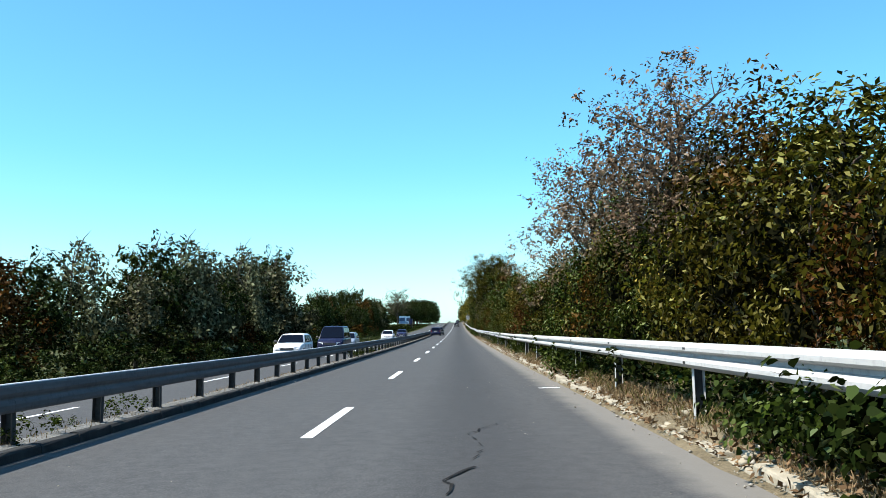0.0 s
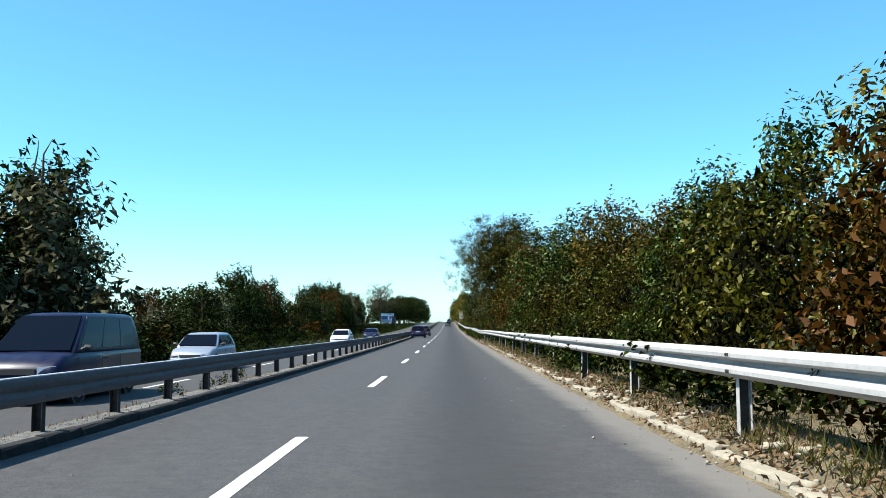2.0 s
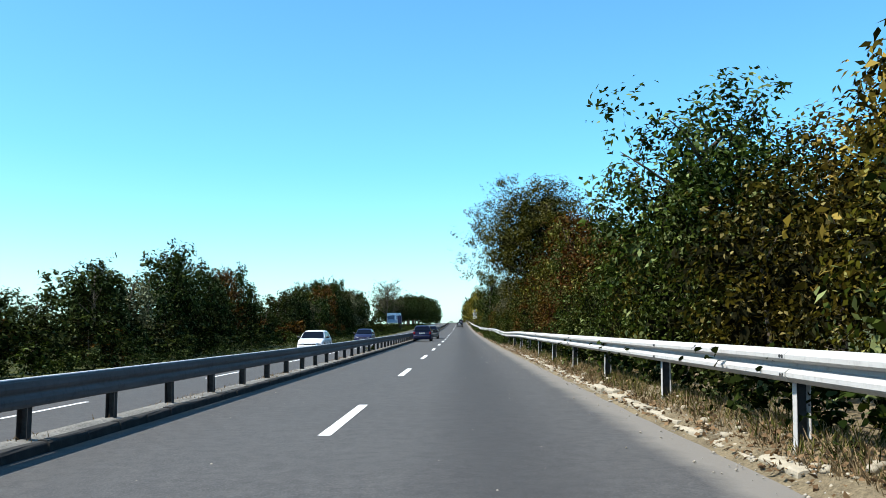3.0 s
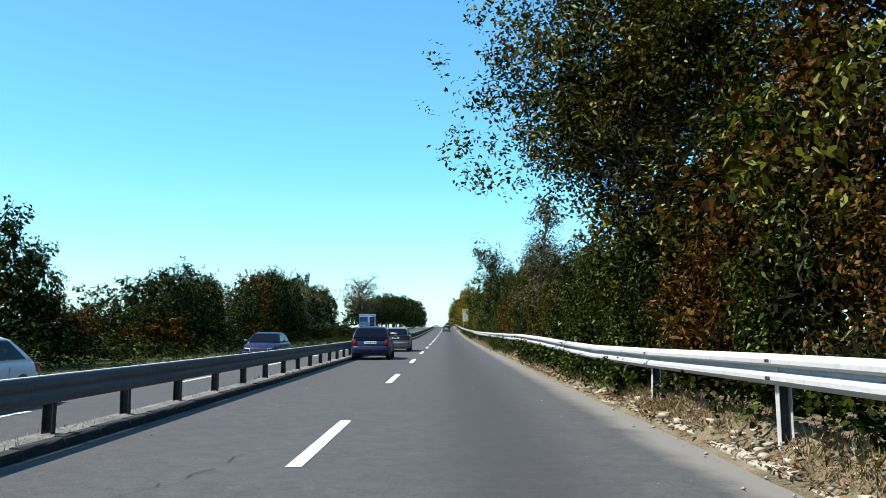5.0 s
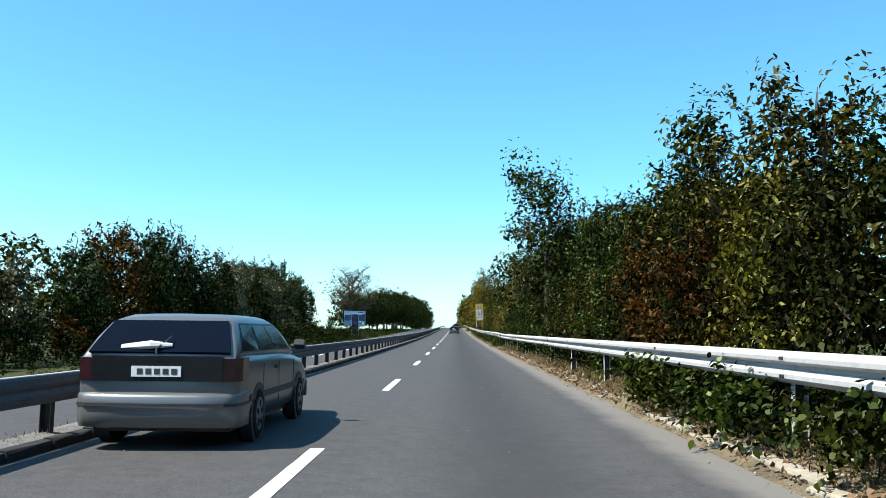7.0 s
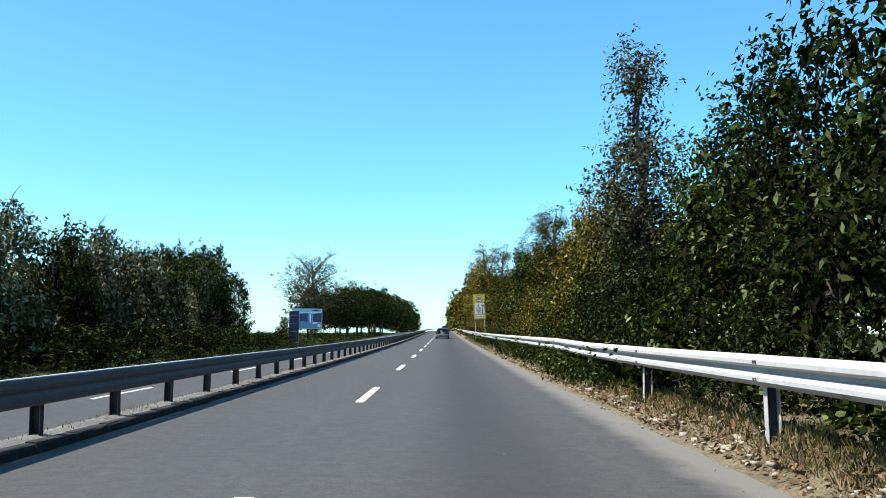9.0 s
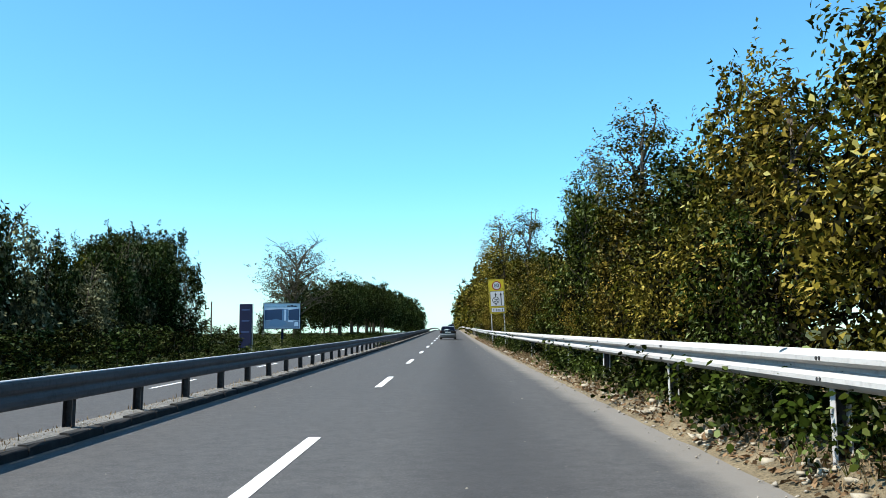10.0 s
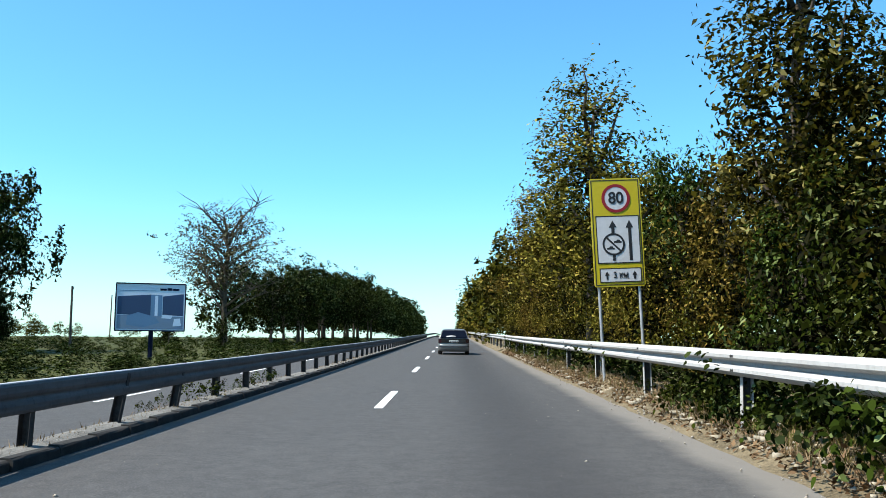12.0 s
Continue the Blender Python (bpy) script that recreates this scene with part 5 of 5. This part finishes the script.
        for yw in wheel_y:
            arch = Shape().tube([(sx * (w - 0.12), yw, wheel_r), (sx * (w + 0.006), yw, wheel_r)], [wheel_r + 0.06] * 2, 20)
            part("wheel_arch", arch, PLASTIC, body)
            tyre = Shape().tube([(sx * (w - 0.19), yw, wheel_r), (sx * (w - 0.15), yw, wheel_r), (sx * (w - 0.01), yw, wheel_r), (sx * (w + 0.018), yw, wheel_r)], [wheel_r * 0.9, wheel_r, wheel_r, wheel_r * 0.88], 22)
            wheel = part("wheel", tyre, RUBBER, c)
            rim = Shape().tube([(sx * (w - 0.02), yw, wheel_r), (sx * (w + 0.024), yw, wheel_r)], [wheel_r * 0.66, wheel_r * 0.62], 18)
            part("rim", rim, ALLOY, wheel)
            for k in range(5):
                ang = 2 * math.pi * k / 5
                part("rim_slot", Shape().box(-0.003, 0.004, -0.03, 0.03, wheel_r * 0.26, wheel_r * 0.52, pose(sx * (w + 0.024), yw, wheel_r, math.degrees(ang))), RUBBER, wheel)
        # lamps
        if dark_tail:
            band = [(sx * w * 1.008, 0.42), (sx * w * 1.008, 0.14), (sx * w * 0.955, 0.0), (sx * w * 0.8, -0.03)]
            part("tail_lamp", Shape().add([(x - sx * k * 0.06, y + k * 0.06, z + (0.05 if j == 0 and z < belt - 0.2 else 0)) for k in (0, 1) for z in (belt - 0.27, belt - 0.03) for j, (x, y) in enumerate(band)],
                 [(i, i + 1, i + 5, i + 4) for i in range(3)] + [(i + 8, i + 12, i + 13, i + 9) for i in range(3)] + [(i + 4, i + 5, i + 13, i + 12) for i in range(3)] + [(i, i + 8, i + 9, i + 1) for i in range(3)] + [(0, 4, 12, 8), (3, 11, 15, 7)]), DARK_TAIL, c, "smoky dark red tail lamp")
        else:
            rounded(part("tail_lamp", loft([[(sx * (w * 0.76), yy, z) if j < 2 else (sx * (w * 0.975), yy + (0.03 if yy < 0.05 else 0), z) for j, z in enumerate((belt - 0.3, belt - 0.06, belt - 0.06, belt - 0.27))] for yy in (-0.035, 0.2)]), TAIL, c, "red tail lamp"), 0.012)
        part("headlamp", loft([[(sx * (w * 0.5), yy, nose - 0.25), (sx * (w * 0.5), yy, nose - 0.08), (sx * (w * 0.86), yy - 0.1, nose - 0.06), (sx * (w * 0.86), yy - 0.1, nose - 0.24)] for yy in (L - 0.16, L + 0.008)]), LAMP, c, "clear headlamp")
    # bumpers, plates, grille, wiper
    plan = [(1.0, 0.52), (1.012, 0.16), (0.975, 0.02), (0.86, -0.06), (0.5, -0.1), (0.0, -0.11)]
    plan = [(w * q, y) for q, y in plan] + [(-w * q, y) for q, y in reversed(plan[:-1])]
    rows = [(0.9, 0.23), (0.975, 0.29), (1.0, 0.38), (1.0, 0.48), (0.99, 0.545), (0.94, 0.58), (0.8, 0.595)]
    n = len(plan)
    skin = Shape().add([(x * (0.94 + 0.06 * q), 0.5 - (0.5 - y) * q, z) for q, z in rows for x, y in plan], [(i * n + j, i * n + j + 1, (i + 1) * n + j + 1, (i + 1) * n + j) for i in range(len(rows) - 1) for j in range(n - 1)])
    part("rear_bumper", skin, paint, c, smooth=True)
    part("bumper_strip", Shape().add([(x * (1.004 + 0.02 * k), y - 0.012 * (1 - k), z) for k in (0, -1) for z in (0.45, 0.485) for x, y in plan],
         [(j, j + 1, n + j + 1, n + j) for j in range(n - 1)] + [(2 * n + j, 3 * n + j, 3 * n + j + 1, 2 * n + j + 1) for j in range(n - 1)] + [(n + j, n + j + 1, 3 * n + j + 1, 3 * n + j) for j in range(n - 1)] + [(j, 2 * n + j, 2 * n + j + 1, j + 1) for j in range(n - 1)]), PLASTIC, c)
    rounded(part("front_bumper", loft([[(-w * q, y, z0), (-w * q, y, z1), (w * q, y, z1), (w * q, y, z0)] for y, q, z0, z1 in ((L - 0.1, 0.97, 0.24, 0.5), (L + 0.03, 0.9, 0.26, 0.5), (L + 0.07, 0.76, 0.3, 0.46))]), paint, c), 0.03)
    part("grille", Shape().box(-w * 0.45, w * 0.45, L - 0.02, L + 0.012, nose - 0.24, nose - 0.12), PLASTIC, c)
    for name, yy, zz in (("rear_plate", -0.02 if not dark_tail else -0.04, belt - 0.19 if not dark_tail else belt - 0.17), ("front_plate", L + 0.078, 0.4)):
        pl = part(name, Shape().box(-0.26, 0.26, yy - 0.008, yy + 0.006, zz - 0.055, zz + 0.055), PLATE, c, "white number plate")
        for k in range(5):
            part("plate_bar", Shape().box(-0.2 + k * 0.09, -0.14 + k * 0.09, yy - 0.011, yy + 0.009, zz - 0.03, zz + 0.03), PLASTIC, pl)
    if dark_tail:
        part("tail_panel", Shape().box(-w * 0.8, w * 0.8, -0.034, 0.05, belt - 0.27, belt - 0.01), BLACK_GLOSS, c, "dark panel between the tail lamps")
        part("parcel", Shape().tube([(-0.42, a + 0.06, belt + 0.075), (-0.1, a + 0.03, belt + 0.105), (0.12, a + 0.05, belt + 0.1)], [0.03, 0.045, 0.02], 7), PLATE, c, "pale folded cloth behind the rear window")
    wip = Shape().tube([(-0.02, a - 0.03, belt + 0.01), (-0.03, a - 0.02, belt + 0.06), (0.1, a + 0.1, belt + 0.2)], [0.014, 0.012, 0.007], 5)
    part("wiper", wip, PLASTIC, c)
    part("underside", Shape().box(-w * 0.85, w * 0.85, 0.2, L - 0.25, 0.17, 0.3), PLASTIC, c)
    return c


def set_down(x, y, dz=0.025, turn=0.0):
    """A pose on the carriageway; y is the tail of a car that drives away, or the nose of one that comes."""
    return pose(x, y, gz(y) + dz, math.degrees(math.atan(slope(y))) * (1 if turn == 0 else -1), 0, turn)


def coming(x, y_nose, length):
    return set_down(x, y_nose + length, OPP + 0.02, 180)


BLUE, SILVERY, WHITE_CAR = car_paint("dark_blue_paint", (0.004, 0.007, 0.04), 0.0), car_paint("silver_grey_paint", (0.16, 0.165, 0.16), 0.5), car_paint("white_paint", (0.6, 0.61, 0.63), 0)
NIGHT, PALE = car_paint("navy_van_paint", (0.003, 0.005, 0.03), 0.0), car_paint("pale_blue_paint", (0.28, 0.32, 0.38), 0.3)
car("dark blue three-door hatchback driving beside the median rail", set_down(-3.45, 153.8), BLUE, 3.72, 1.66, 1.42, 0.93, 0.9, 0.74, (0.02, 0.42, 2.1, 2.85), (0.68, 3.05), 0.28)
car("silver-grey estate car with a dark tail panel beside the median rail", set_down(-3.22, 167.9), SILVERY, 4.6, 1.72, 1.41, 0.98, 0.92, 0.74, (0.04, 0.56, 2.5, 3.3), (0.95, 3.6), 0.3, dark_tail=True)
car("silver-grey estate car ahead on the road", set_down(-0.25, 320), SILVERY, 4.5, 1.72, 1.43, 0.93, 0.9, 0.72, (0.03, 0.5, 2.55, 3.35), (0.85, 3.6), 0.3, dark_tail=True)
car("dark car far ahead on the climbing road", set_down(0.1, 440), NIGHT, 4.4, 1.75, 1.6, 0.98, 0.95, 0.78, (0.05, 0.5, 2.5, 3.2), (0.8, 3.5))
car("dark blue van with bright headlamps on the oncoming road", coming(-8.85, 68.5, 4.9), NIGHT, 4.9, 1.92, 1.98, 1.12, 1.1, 0.9, (0.0, 0.08, 3.1, 4.15), (0.9, 3.95), 0.33, trim=False)
car("white estate car on the oncoming road", coming(-9.7, 57, 4.3), WHITE_CAR, 4.3, 1.74, 1.5, 0.98, 0.95, 0.8, (0.04, 0.3, 2.4, 3.1), (0.8, 3.45), 0.31)
car("pale blue-grey hatchback on the oncoming road", coming(-9.7, 84, 3.9), PALE, 3.9, 1.68, 1.45, 0.94, 0.9, 0.74, (0.02, 0.45, 2.2, 3.0), (0.7, 3.2))
car("white saloon on the oncoming road", coming(-9.7, 130, 4.3), WHITE_CAR, 4.3, 1.72, 1.43, 0.93, 0.9, 0.72, (0.3, 1.1, 2.5, 3.3), (0.8, 3.5))
car("dark blue saloon on the oncoming road", coming(-9.6, 160, 4.4), BLUE, 4.4, 1.74, 1.42, 0.93, 0.9, 0.72, (0.3, 1.1, 2.5, 3.3), (0.8, 3.6))


# ---- wear on the road ----
def build_crack(x, y, end, width, drift, seed):
    """A jagged open crack that wanders along the lane."""
    r = random.Random(seed)
    pts = []
    while y < end:
        pts.append((x, y, width * r.uniform(0.25, 1.0)))
        x += drift * 0.1 + r.uniform(-0.11, 0.11)
        y += r.uniform(0.12, 0.35)
    v, f = [], []
    for i, (x, y, w) in enumerate(pts):
        z = gz(y) + 0.034
        v += [(x - w / 2, y, z), (x + w / 2, y, z)]
        if i and r.random() > 0.18:
            f.append((2 * i - 2, 2 * i - 1, 2 * i + 1, 2 * i))
    part("crack", Shape().add(v, f), CRACK, ROAD, "jagged open crack in the asphalt")


CRACK = plain("crack_dirt", (0.015, 0.014, 0.013), 1.0)
build_crack(0.2, 11.4, 14.0, 0.05, 0.25, 13)
build_crack(0.42, 14.1, 17.6, 0.025, 0.3, 14)
build_crack(-2.6, 121.5, 124.5, 0.014, 0.6, 4)


# ---- litter on the road's edge ----
def build_litter():
    """A white strip of torn plastic that lies beside the kerb."""
    r = random.Random(2)
    v, f = [], []
    for i in range(9):
        y = 24.9 + i * 0.01
        x = 2.05 + i * 0.06
        w = 0.012 + 0.02 * math.sin(i * 0.39) + r.uniform(0, .01)
        z = gz(y) + 0.02 + 0.006 * r.random()
        v += [(x, y - w, z), (x, y + w, z + 0.004)]
        if i:
            f.append((2 * i - 2, 2 * i - 1, 2 * i + 1, 2 * i))
    strip = part("plastic_strip", Shape().add(v, f), plain("white_plastic", (0.75, 0.75, 0.73), 0.5), None)
    thick = strip.modifiers.new("thickness", "SOLIDIFY")
    thick.thickness = 0.006
    tagged(strip, "torn strip of white plastic lying on the asphalt", "litter")


build_litter()
